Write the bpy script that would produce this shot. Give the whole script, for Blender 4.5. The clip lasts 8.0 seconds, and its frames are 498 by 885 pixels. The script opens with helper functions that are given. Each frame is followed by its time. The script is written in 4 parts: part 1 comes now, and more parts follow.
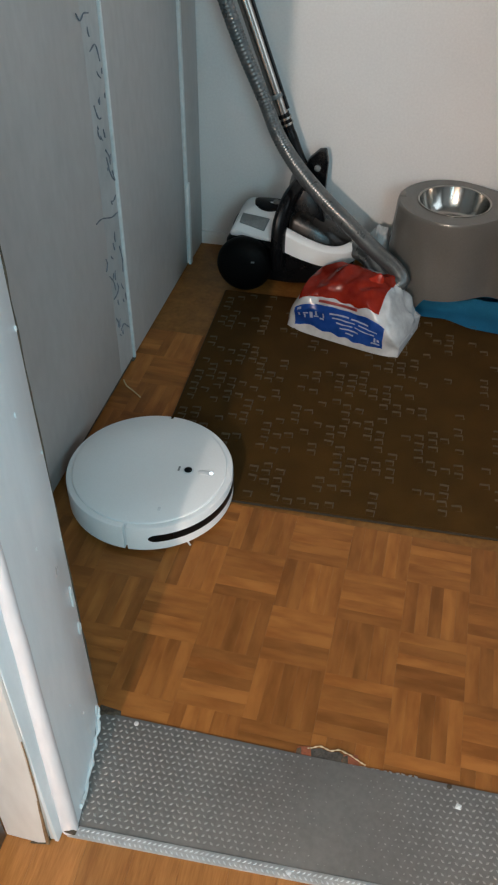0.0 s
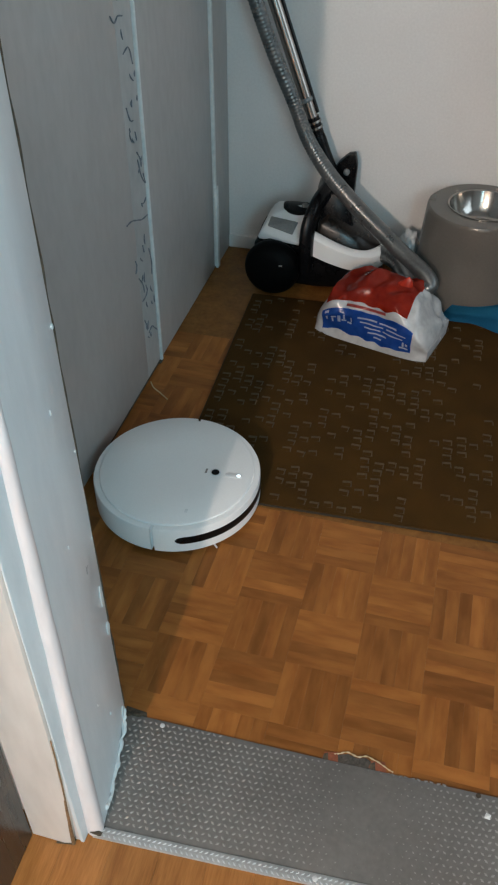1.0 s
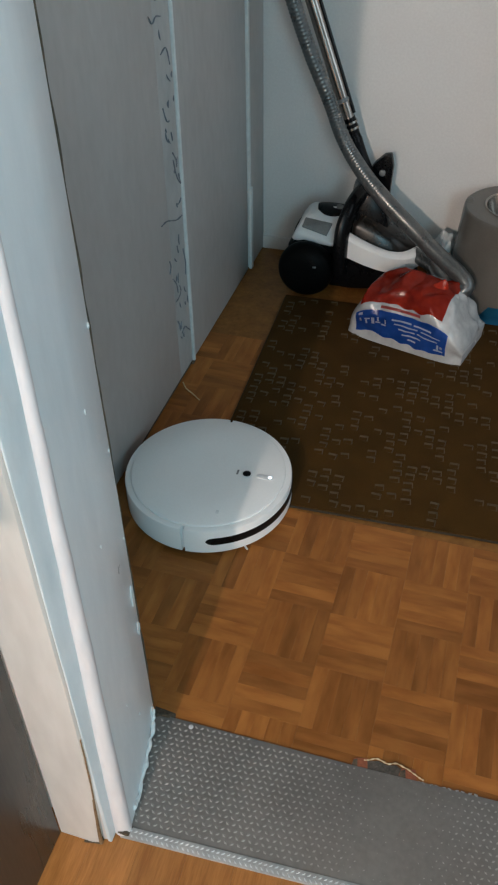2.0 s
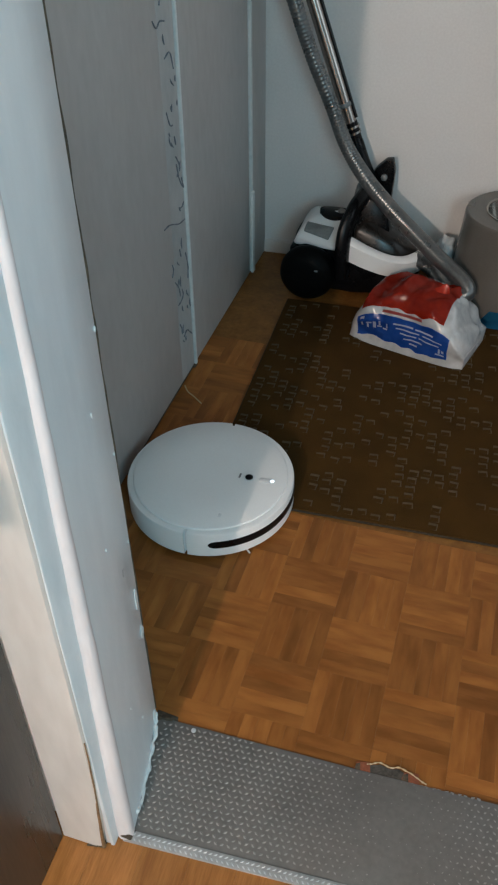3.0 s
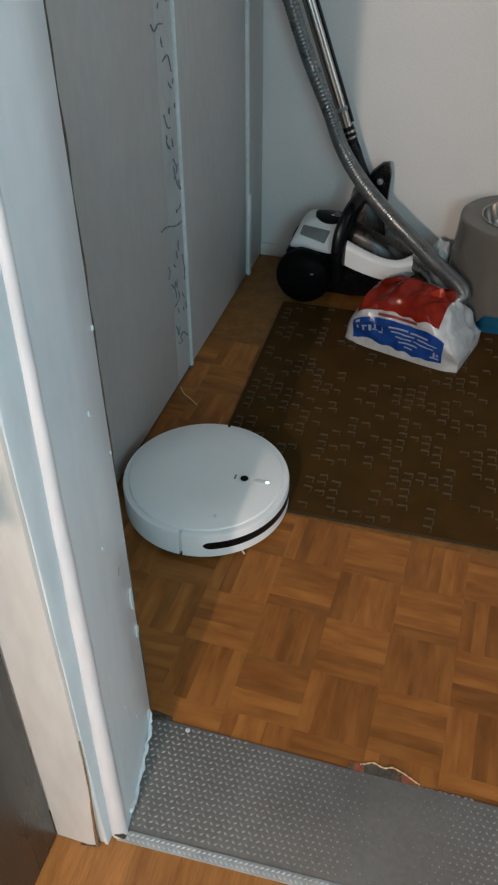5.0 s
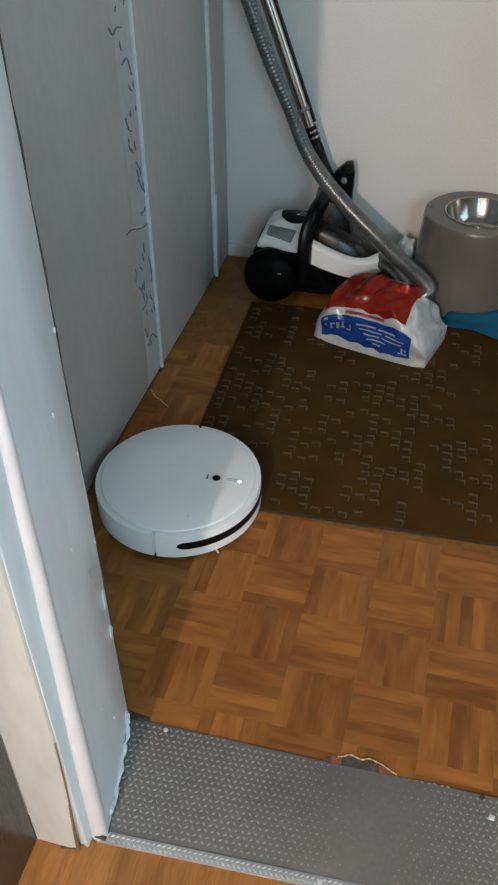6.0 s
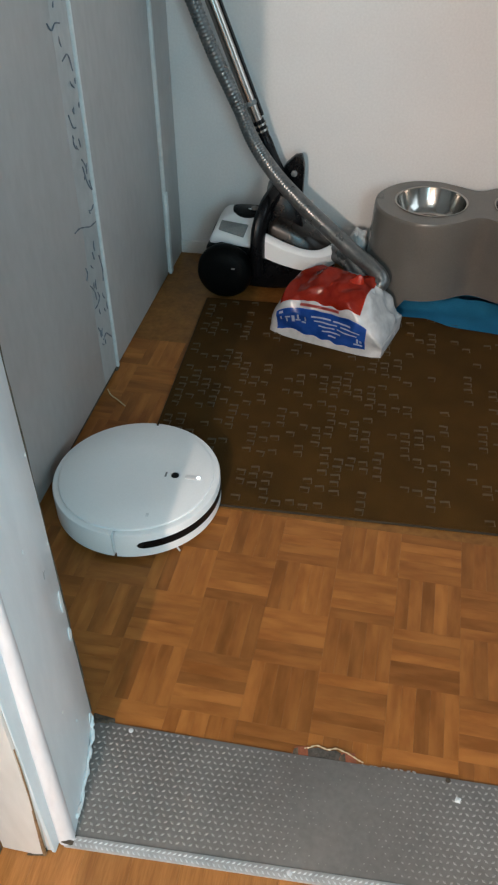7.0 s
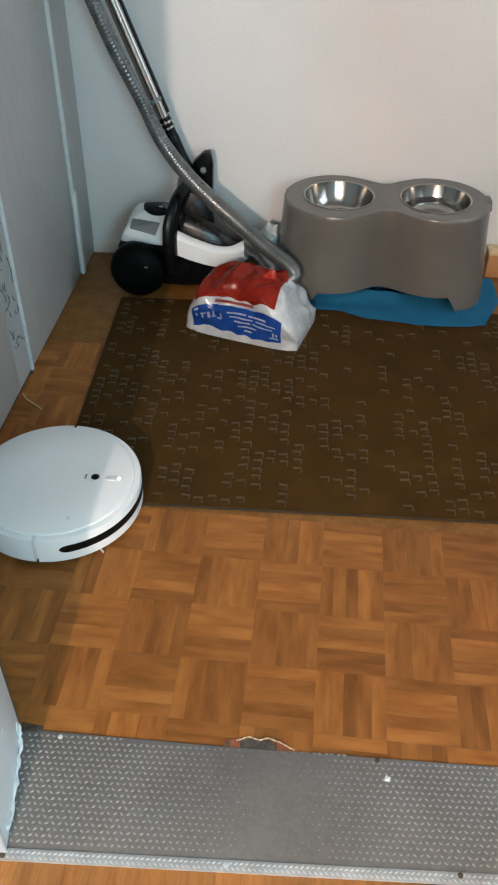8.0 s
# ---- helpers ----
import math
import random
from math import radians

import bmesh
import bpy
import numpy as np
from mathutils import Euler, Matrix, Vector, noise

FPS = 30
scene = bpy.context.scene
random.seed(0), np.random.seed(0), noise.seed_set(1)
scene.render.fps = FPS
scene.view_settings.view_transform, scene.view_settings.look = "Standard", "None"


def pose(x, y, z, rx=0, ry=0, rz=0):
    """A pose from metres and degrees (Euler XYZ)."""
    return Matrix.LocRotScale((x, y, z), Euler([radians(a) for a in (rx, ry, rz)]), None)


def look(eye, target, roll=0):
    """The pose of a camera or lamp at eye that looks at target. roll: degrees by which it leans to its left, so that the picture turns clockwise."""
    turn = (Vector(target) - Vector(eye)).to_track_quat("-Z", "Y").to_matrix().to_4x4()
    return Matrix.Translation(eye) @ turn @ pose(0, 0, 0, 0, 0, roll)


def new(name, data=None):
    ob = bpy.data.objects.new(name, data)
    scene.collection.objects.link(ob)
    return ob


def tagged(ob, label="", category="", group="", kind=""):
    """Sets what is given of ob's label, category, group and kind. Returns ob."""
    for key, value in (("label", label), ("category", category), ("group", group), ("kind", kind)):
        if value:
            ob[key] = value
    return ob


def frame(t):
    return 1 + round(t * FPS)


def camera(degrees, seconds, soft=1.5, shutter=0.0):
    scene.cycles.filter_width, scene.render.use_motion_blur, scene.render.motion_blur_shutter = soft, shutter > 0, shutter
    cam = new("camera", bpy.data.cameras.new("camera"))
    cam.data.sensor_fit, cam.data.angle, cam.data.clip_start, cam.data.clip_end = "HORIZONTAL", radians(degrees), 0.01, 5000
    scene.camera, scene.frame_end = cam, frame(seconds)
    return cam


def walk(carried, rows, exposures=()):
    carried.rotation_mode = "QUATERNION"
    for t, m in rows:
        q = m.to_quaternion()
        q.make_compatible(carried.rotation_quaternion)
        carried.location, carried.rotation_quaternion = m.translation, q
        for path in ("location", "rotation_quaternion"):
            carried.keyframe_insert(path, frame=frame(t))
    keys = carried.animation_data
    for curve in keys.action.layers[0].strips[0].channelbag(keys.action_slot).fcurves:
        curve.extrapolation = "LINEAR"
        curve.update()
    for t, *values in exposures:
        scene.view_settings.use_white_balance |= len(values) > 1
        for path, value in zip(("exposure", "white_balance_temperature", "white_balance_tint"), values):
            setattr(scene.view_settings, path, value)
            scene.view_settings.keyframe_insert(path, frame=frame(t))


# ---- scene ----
cam = camera(34.1, 8.0, soft=2.2)
PATH = [
    (0, (0.382, -0.669, 1.254), (0.086, 0.806, -0.064), 0.7),
    (0.5, (0.374, -0.674, 1.25), (0.009, 0.793, -0.059), -0.3),
    (1, (0.367, -0.672, 1.246), (0.02, 0.801, -0.062), 0.1),
    (1.5, (0.367, -0.668, 1.242), (-0.029, 0.799, -0.059), -0.5),
    (2, (0.36, -0.668, 1.241), (-0.057, 0.789, -0.063), -0.9),
    (3.5, (0.35, -0.672, 1.243), (-0.063, 0.796, -0.051), -0.4),
    (4, (0.346, -0.671, 1.243), (-0.066, 0.799, -0.049), -0.0),
    (5.5, (0.361, -0.684, 1.242), (-0.028, 0.794, -0.047), -0.3),
    (6, (0.369, -0.686, 1.243), (0.018, 0.804, -0.044), -0.4),
    (6.5, (0.376, -0.684, 1.24), (0.029, 0.807, -0.047), -1.4),
    (7, (0.39, -0.681, 1.235), (0.117, 0.821, -0.057), -0.7),
    (7.5, (0.403, -0.685, 1.232), (0.236, 0.83, -0.062), 0.4),
    (8, (0.409, -0.685, 1.233), (0.311, 0.836, -0.062), 0.8),
]
walk(cam, [(t, look(eye, target, roll)) for t, eye, target, roll in PATH],
     [(0, 0.06), (0.5, -0.06), (1, -0.08), (2, -0.16), (4, -0.24), (5.5, -0.2), (6, -0.06), (6.5, 0.01), (7, 0.21), (7.5, 0.41), (8, 0.49)])

# ---- world and lamps ----
world = bpy.data.worlds.new("night")
scene.world = world
world.use_nodes = True
world.node_tree.nodes["Background"].inputs["Color"].default_value = (0.02, 0.03, 0.05, 1)
world.node_tree.nodes["Background"].inputs["Strength"].default_value = 0.2


def lamp(name, kind, m, energy, color, size, size_y=0.0):
    data = bpy.data.lights.new(name, kind)
    data.energy, data.color = energy, color
    if kind == "AREA":
        data.shape, data.size, data.size_y = "RECTANGLE", size, size_y
    else:
        data.shadow_soft_size = size
    ob = new(name, data)
    ob.matrix_world = m
    return ob


LAMP = (0.002, -3.8, 2.30)
lamp("hall_bulb", "POINT", pose(*LAMP), 350, (1.0, 0.80, 0.68), 0.04)
# unseen cool fill for the bluish shade; the hall window round it is added
lamp("hall_fill_light", "AREA", pose(1.29, -2.3, 1.40, 0, 90, 0), 78, (0.39, 0.81, 1.0), 1.05, 1.5)
lamp("room_window_light", "AREA", pose(1.98, 0.90, 1.20, 0, 90, 0), 9.0, (0.74, 0.90, 1.0), 1.0, 1.0)

# ---- materials ----


def nodes_of(name):
    m = bpy.data.materials.new(name)
    m.use_nodes = True
    nt = m.node_tree
    return m, nt, nt.nodes["Principled BSDF"], lambda k: nt.nodes.new("ShaderNode" + k)


def surface(name, a, b, rough=0.5, metal=0.0, scale=6.0, fine=90.0, bump=0.12, stretch=(1, 1, 1), depth=0.002, jitter=0.0, rough_var=0.15, **extra):
    """Two tones mixed by coarse and fine noise, with a fine relief; jitter shifts the tone from piece to piece."""
    m, nt, bsdf, add = nodes_of(name)
    link = nt.links.new
    co, mp = add("TexCoord"), add("Mapping")
    mp.inputs["Scale"].default_value = stretch
    link(co.outputs["Object"], mp.inputs["Vector"])
    n1, n2 = add("TexNoise"), add("TexNoise")
    n1.inputs["Scale"].default_value, n2.inputs["Scale"].default_value = scale, fine
    n1.inputs["Detail"].default_value, n2.inputs["Detail"].default_value = 5, 4
    vec = mp.outputs["Vector"]
    if jitter:
        info, shift = add("ObjectInfo"), add("VectorMath")
        shift.operation = "MULTIPLY_ADD"
        comb = add("CombineXYZ")
        for k in range(3):
            link(info.outputs["Random"], comb.inputs[k])
        shift.inputs[1].default_value = (37, 91, 53)
        link(comb.outputs[0], shift.inputs[0])
        link(vec, shift.inputs[2])
        vec = shift.outputs[0]
    link(vec, n1.inputs["Vector"])
    link(vec, n2.inputs["Vector"])
    mix = add("Math")
    mix.operation = "MULTIPLY_ADD"
    mix.inputs[1].default_value = 0.45
    link(n2.outputs["Fac"], mix.inputs[0])
    half = add("Math")
    half.operation = "MULTIPLY"
    half.inputs[1].default_value = 0.55
    link(n1.outputs["Fac"], half.inputs[0])
    link(half.outputs[0], mix.inputs[2])
    fac = mix.outputs[0]
    ramp = add("ValToRGB")
    ramp.color_ramp.elements[0].position, ramp.color_ramp.elements[1].position = 0.36, 0.64
    ramp.color_ramp.elements[0].color, ramp.color_ramp.elements[1].color = (*a, 1), (*b, 1)
    link(fac, ramp.inputs[0])
    col = ramp.outputs["Color"]
    if jitter:
        hsv, rng = add("HueSaturation"), add("MapRange")
        rng.inputs["To Min"].default_value, rng.inputs["To Max"].default_value = 1 - jitter, 1 + jitter
        link(info.outputs["Random"], rng.inputs["Value"])
        link(rng.outputs["Result"], hsv.inputs["Value"])
        link(col, hsv.inputs["Color"])
        col = hsv.outputs["Color"]
    link(col, bsdf.inputs["Base Color"])
    rr = add("MapRange")
    rr.inputs["To Min"].default_value, rr.inputs["To Max"].default_value = max(0.02, rough - rough_var), min(1, rough + rough_var)
    link(n1.outputs["Fac"], rr.inputs["Value"])
    link(rr.outputs["Result"], bsdf.inputs["Roughness"])
    bsdf.inputs["Metallic"].default_value = metal
    if bump:
        bp = add("Bump")
        bp.inputs["Strength"].default_value, bp.inputs["Distance"].default_value = bump, depth
        link(n2.outputs["Fac"], bp.inputs["Height"])
        link(bp.outputs["Normal"], bsdf.inputs["Normal"])
    for key, value in extra.items():
        bsdf.inputs[key.replace("_", " ")].default_value = value
    return m


M_WALL = surface("wall_paint", (0.645, 0.65, 0.645), (0.725, 0.73, 0.725), 0.6, scale=2.5, fine=160, bump=0.05)
M_HALLW = surface("hall_wallpaper", (0.27, 0.25, 0.22), (0.36, 0.335, 0.30), 0.8, scale=3, fine=120, bump=0.15)
M_PANEL = surface("panel_paint", (0.372, 0.352, 0.339), (0.442, 0.42, 0.407), 0.36, scale=3.0, fine=50, bump=0.05, stretch=(1, 1, 0.4))
M_BAND = surface("band_paint", (0.352, 0.355, 0.353), (0.437, 0.436, 0.431), 0.4, scale=16, fine=60, bump=0.1, stretch=(1, 1, 0.5))
M_STRIP = surface("strip_paint", (0.58, 0.62, 0.62), (0.72, 0.75, 0.75), 0.4, scale=14, fine=90, bump=0.2)
M_JAMB = surface("jamb_paint", (0.75, 0.785, 0.815), (0.82, 0.85, 0.875), 0.34, scale=9, fine=45, bump=0.3, stretch=(1, 1, 0.35))
# darker, bluer copy of the jamb paint; the strip's shade is in its colour
M_INNER_SHADED = surface("inner_strip_shaded", (0.52, 0.575, 0.605), (0.62, 0.67, 0.70), 0.4, scale=9, fine=45, bump=0.3, stretch=(1, 1, 0.35))
M_BEAD = surface("bead_paint", (0.62, 0.591, 0.6), (0.72, 0.69, 0.7), 0.38, scale=12, fine=50, bump=0.3, stretch=(1, 1, 0.35))
M_CASING = surface("casing_paint", (0.5457, 0.4986, 0.461), (0.6586, 0.6115, 0.5739), 0.42, scale=5, fine=45, bump=0.25, stretch=(1, 1, 0.25))
M_CHIP = surface("bare_filler", (0.74, 0.77, 0.77), (0.84, 0.86, 0.86), 0.7, scale=40, fine=140, bump=0.5)
# dark brown for gaps, holes, an edge line and two screws
M_DARK = surface("dark_brown", (0.03, 0.022, 0.015), (0.12, 0.085, 0.055), 0.9, scale=60, fine=300, bump=0.5)
M_DOOR = surface("dark_door_varnish", (0.022, 0.02, 0.018), (0.05, 0.044, 0.038), 0.3, scale=4, fine=50, bump=0.1, stretch=(4, 4, 0.4))
M_CEIL = surface("ceiling_paint", (0.7, 0.69, 0.67), (0.76, 0.75, 0.73), 0.8, scale=3, fine=90)
M_PLANK = surface("parquet_oak_u", (0.22, 0.0765, 0.0166), (0.336, 0.13, 0.0321), 0.40, scale=3.0, fine=6, bump=0.01, stretch=(2.2, 9, 8), jitter=0.25, Specular_IOR_Level=0.22)
M_REST = surface("parquet_oak", (0.17, 0.0673, 0.0154), (0.266, 0.12, 0.0308), 0.36, scale=22, fine=80, bump=0.12, Specular_IOR_Level=0.22)
M_HALL = surface("hall_oak", (0.2805, 0.1054, 0.02465), (0.425, 0.1768, 0.04845), 0.40, scale=4, fine=22, bump=0.1, stretch=(2, 22, 8), jitter=0.18)
M_UNDER = surface("screed", (0.025, 0.017, 0.01), (0.06, 0.04, 0.025), 0.9, scale=30)
M_ALU = surface("worn_aluminium", (0.18, 0.168, 0.157), (0.237, 0.223, 0.209), 0.52, 0.5, scale=7, fine=110, bump=0.1, rough_var=0.1)
# paler copy of the plate metal, the studs' glints put into the colour
M_STUD_GLINT = surface("glint_aluminium", (0.333, 0.314, 0.297), (0.44, 0.419, 0.397), 0.55, 0.5, scale=7, fine=110, rough_var=0.1)
M_LIP = surface("lip_aluminium", (0.42, 0.415, 0.41), (0.56, 0.555, 0.55), 0.42, 0.4, scale=30, fine=160)
M_ALUB = surface("bright_aluminium", (0.6, 0.61, 0.62), (0.8, 0.81, 0.82), 0.36, 0.35, scale=30, fine=160)
M_MAT = surface("mat_pile", (0.0431, 0.0209, 0.00472), (0.0764, 0.0369, 0.00856), 0.95, scale=10, fine=420, bump=0.9, depth=0.003, Specular_IOR_Level=0.08)
# paler copy of the mat pile, lamplight on the tuft rims painted in
M_TUFT_LIT = surface("mat_tuft_lit", (0.059, 0.0428, 0.023), (0.11, 0.0811, 0.047), 0.62, scale=60, fine=500, bump=0.8, Specular_IOR_Level=0.2)
M_MATEDGE = surface("mat_edge", (0.024, 0.018, 0.010), (0.045, 0.034, 0.02), 0.9, scale=30, fine=300)
M_WHITE = surface("white_plastic", (0.80, 0.80, 0.80), (0.84, 0.84, 0.84), 0.32, scale=5, fine=300, bump=0.02, rough_var=0.05)
M_BLACK = surface("black_plastic", (0.0024, 0.0024, 0.003), (0.006, 0.006, 0.0066), 0.26, scale=9, fine=200, bump=0.04, Specular_IOR_Level=0.16)
M_MATTE = surface("matte_black", (0.0018, 0.0018, 0.0018), (0.0048, 0.0048, 0.0048), 0.46, scale=9, fine=200, bump=0.06, Specular_IOR_Level=0.05)
M_GREY = surface("grey_plastic", (0.16, 0.165, 0.165), (0.22, 0.225, 0.225), 0.4, scale=20, fine=200, bump=0.04)
M_LGREY = surface("pale_grey_plastic", (0.66, 0.67, 0.68), (0.74, 0.75, 0.76), 0.33, scale=20, fine=200, bump=0.04)
M_BIN = surface("smoky_bin", (0.0042, 0.0035, 0.0028), (0.0133, 0.0098, 0.0077), 0.28, scale=22, fine=60, bump=0.05, Specular_IOR_Level=0.3)
M_HOSE = surface("grey_hose", (0.123, 0.128, 0.128), (0.181, 0.187, 0.187), 0.30, 0.7, scale=20, fine=200, bump=0.04)
M_STEEL = surface("polished_steel", (0.3456, 0.3276, 0.3024), (0.4176, 0.3996, 0.3744), 0.18, 1.0, scale=8, fine=260, bump=0.03, rough_var=0.06)
M_WAND = surface("wand_steel", (0.28, 0.25, 0.23), (0.38, 0.345, 0.32), 0.26, 1.0, scale=8, fine=160, bump=0.03, rough_var=0.06)
M_TAUPE = surface("taupe_plastic", (0.112, 0.104, 0.094), (0.136, 0.126, 0.114), 0.25, scale=6, fine=350, bump=0.06, rough_var=0.05)
M_BLUE = surface("blue_cloth", (0.012, 0.20, 0.38), (0.028, 0.29, 0.52), 0.85, scale=14, fine=420, bump=0.6)
M_BAGW = surface("white_film", (0.4264, 0.4346, 0.4428), (0.574, 0.5822, 0.5904), 0.22, scale=18, fine=60, bump=0.25, Transmission_Weight=0.12)
M_BAGR = surface("red_film", (0.31, 0.016, 0.006), (0.45, 0.030, 0.011), 0.2, scale=16, fine=60, bump=0.2)
M_BAGB = surface("blue_print", (0.014, 0.075, 0.36), (0.025, 0.11, 0.46), 0.2, scale=16, fine=60, bump=0.2)
M_PRINT = surface("white_print", (0.5, 0.56, 0.7), (0.62, 0.67, 0.8), 0.3, scale=30)
M_REDPRINT = surface("red_print", (0.4, 0.06, 0.06), (0.5, 0.1, 0.09), 0.3, scale=30)
M_CLEAR = surface("clear_film", (0.75, 0.76, 0.76), (0.86, 0.87, 0.87), 0.2, scale=30, fine=80, bump=0.3, Transmission_Weight=0.25)
M_WATER = surface("water", (0.9, 0.93, 0.93), (0.95, 0.97, 0.97), 0.03, bump=0.0, rough_var=0.01, Transmission_Weight=1.0, IOR=1.33)
M_WOOD = surface("pine", (0.32, 0.15, 0.06), (0.46, 0.24, 0.1), 0.55, scale=6, fine=40, stretch=(2, 2, 14))
M_STRAW = surface("straw", (0.4, 0.3, 0.16), (0.55, 0.44, 0.26), 0.7, scale=60)
M_PENCIL = surface("pencil", (0.10, 0.115, 0.14), (0.19, 0.205, 0.235), 0.6, scale=60)
M_TORN = surface("torn_wood", (0.5, 0.36, 0.2), (0.68, 0.55, 0.36), 0.8, scale=60, fine=200, bump=0.6)
M_RUST = surface("red_filler", (0.20, 0.055, 0.025), (0.32, 0.095, 0.042), 0.8, scale=50, fine=200, bump=0.6)
M_GAP = surface("broken_screed", (0.04, 0.033, 0.027), (0.10, 0.085, 0.072), 0.9, scale=70, fine=260, bump=0.6)
M_CRACK = surface("brown_crack", (0.15, 0.075, 0.028), (0.30, 0.17, 0.08), 0.8, scale=40, fine=200, bump=0.5)
M_LED, _nt, _bsdf, _ = nodes_of("led")
_bsdf.inputs["Base Color"].default_value = (0.8, 0.9, 1, 1)
_bsdf.inputs["Emission Color"].default_value, _bsdf.inputs["Emission Strength"].default_value = (0.75, 0.9, 1, 1), 2.5
M_BULB, _nt, _bsdf, _ = nodes_of("bulb_glass")
_bsdf.inputs["Emission Color"].default_value, _bsdf.inputs["Emission Strength"].default_value = (1, 0.66, 0.42, 1), 6

# ---- mesh helpers ----


def origin(ob):
    v = Vector((0, 0, 0))
    while ob:
        v += ob.location
        ob = ob.parent
    return v


def finish(name, bm, material, smooth=None):
    bmesh.ops.recalc_face_normals(bm, faces=bm.faces)
    me = bpy.data.meshes.new(name)
    bm.to_mesh(me)
    bm.free()
    for mt in material if isinstance(material, (list, tuple)) else [material]:
        me.materials.append(mt)
    if smooth is not None:
        me.polygons.foreach_set("use_smooth", [True] * len(me.polygons))
        me.set_sharp_from_angle(angle=radians(smooth))
    return me


def part(name, bm, material, parent, label="", smooth=35):
    """Links a bmesh, drawn in world metres, as one mesh under a thing or a part."""
    bmesh.ops.translate(bm, verts=bm.verts, vec=-origin(parent))
    ob = new(name, finish(name, bm, material, smooth))
    ob.parent = parent
    return tagged(ob, label)


def thing(name, at, label, category, group="", kind=""):
    ob = new(name)
    ob.empty_display_size = 0.05
    ob.location = at
    return tagged(ob, label, category, group, kind)


def solid(name, bm, material, label="", category="", kind="structure", smooth=35):
    return tagged(new(name, finish(name, bm, material, smooth)), label, category, "", kind)


def box(x0, x1, y0, y1, z0, z1, bevel=0.0, seg=2, bm=None):
    own = bmesh.new()
    bmesh.ops.create_cube(own, size=1)
    for v in own.verts:
        v.co = ((x0 + x1) / 2 + v.co.x * (x1 - x0), (y0 + y1) / 2 + v.co.y * (y1 - y0), (z0 + z1) / 2 + v.co.z * (z1 - z0))
    if bevel:
        bmesh.ops.bevel(own, geom=own.edges[:], offset=bevel, segments=seg, profile=0.6, affect="EDGES")
    return join(bm, own)


def join(bm, own):
    if bm is None:
        return own
    me = bpy.data.meshes.new("tmp")
    own.to_mesh(me)
    own.free()
    bm.from_mesh(me)
    bpy.data.meshes.remove(me)
    return bm


def prism(outline, z0, z1, bevel=0.0, seg=2, bm=None):
    """A flat outline (x, y) raised from z0 to z1."""
    own = bmesh.new()
    f = own.faces.new([own.verts.new((x, y, z0)) for x, y in outline])
    up = bmesh.ops.extrude_face_region(own, geom=[f])
    bmesh.ops.translate(own, verts=[g for g in up["geom"] if isinstance(g, bmesh.types.BMVert)], vec=(0, 0, z1 - z0))
    if bevel:
        bmesh.ops.bevel(own, geom=own.edges[:], offset=bevel, segments=seg, profile=0.6, affect="EDGES")
    return join(bm, own)


def upright(outline, y0, y1, bevel=0.0, seg=2):
    """An outline (x, z) with depth from y0 to y1."""
    own = bmesh.new()
    f = own.faces.new([own.verts.new((x, y0, z)) for x, z in outline])
    up = bmesh.ops.extrude_face_region(own, geom=[f])
    bmesh.ops.translate(own, verts=[g for g in up["geom"] if isinstance(g, bmesh.types.BMVert)], vec=(0, y1 - y0, 0))
    if bevel:
        bmesh.ops.bevel(own, geom=own.edges[:], offset=bevel, segments=seg, profile=0.6, affect="EDGES")
    return own


def hull(points, bevel=0.0, seg=3):
    own = bmesh.new()
    for p in points:
        own.verts.new(p)
    out = bmesh.ops.convex_hull(own, input=own.verts)
    bmesh.ops.delete(own, geom=[g for g in set(out["geom_interior"] + out["geom_unused"]) if isinstance(g, bmesh.types.BMVert)], context="VERTS")
    bmesh.ops.dissolve_limit(own, angle_limit=radians(4), verts=own.verts[:], edges=own.edges[:])
    if bevel:
        bmesh.ops.bevel(own, geom=own.edges[:], offset=bevel, segments=seg, profile=0.5, affect="EDGES", clamp_overlap=True)
    return own


def rings(loops, closed=True, cap0=False, cap1=False, bm=None):
    """A skin over loops of equal length."""
    own = bmesh.new() if bm is None else bm
    vs = [[own.verts.new(p) for p in loop] for loop in loops]
    n = len(vs[0])
    for a, b in zip(vs, vs[1:]):
        for i in range(n if closed else n - 1):
            j = (i + 1) % n
            own.faces.new((a[i], a[j], b[j], b[i]))
    if cap0:
        own.faces.new(vs[0][::-1])
    if cap1:
        own.faces.new(vs[-1])
    return own


def turned(profile, centre, n=48, cap0=True, cap1=True, bm=None):
    """A profile (radius, height) turned about the upright axis through centre."""
    cx, cy, cz = centre
    return rings([[(cx + r * math.cos(2 * math.pi * k / n), cy + r * math.sin(2 * math.pi * k / n), cz + h) for k in range(n)] for r, h in profile], True, cap0, cap1, bm)


def disc_y(x, z, y0, y1, r, n=40, rim=0.006, bm=None):
    prof = [(r - rim * 2.2, y0), (r - rim, y0 + rim * 0.3), (r, y0 + rim), (r, y1 - rim), (r - rim, y1)]
    return rings([[(x + q * math.cos(2 * math.pi * k / n), y, z + q * math.sin(2 * math.pi * k / n)) for k in range(n)] for q, y in prof], True, True, True, bm)


def curve_points(points, per=8):
    """A smooth line through the points."""
    p = [Vector(q) for q in points]
    p = [2 * p[0] - p[1]] + p + [2 * p[-1] - p[-2]]
    out = []
    for a, b, c, d in zip(p, p[1:], p[2:], p[3:]):
        for k in range(per):
            t = k / per
            out.append(0.5 * (2 * b + (c - a) * t + (2 * a - 5 * b + 4 * c - d) * t * t + (3 * b - a - 3 * c + d) * t ** 3))
    return out + [p[-2]]


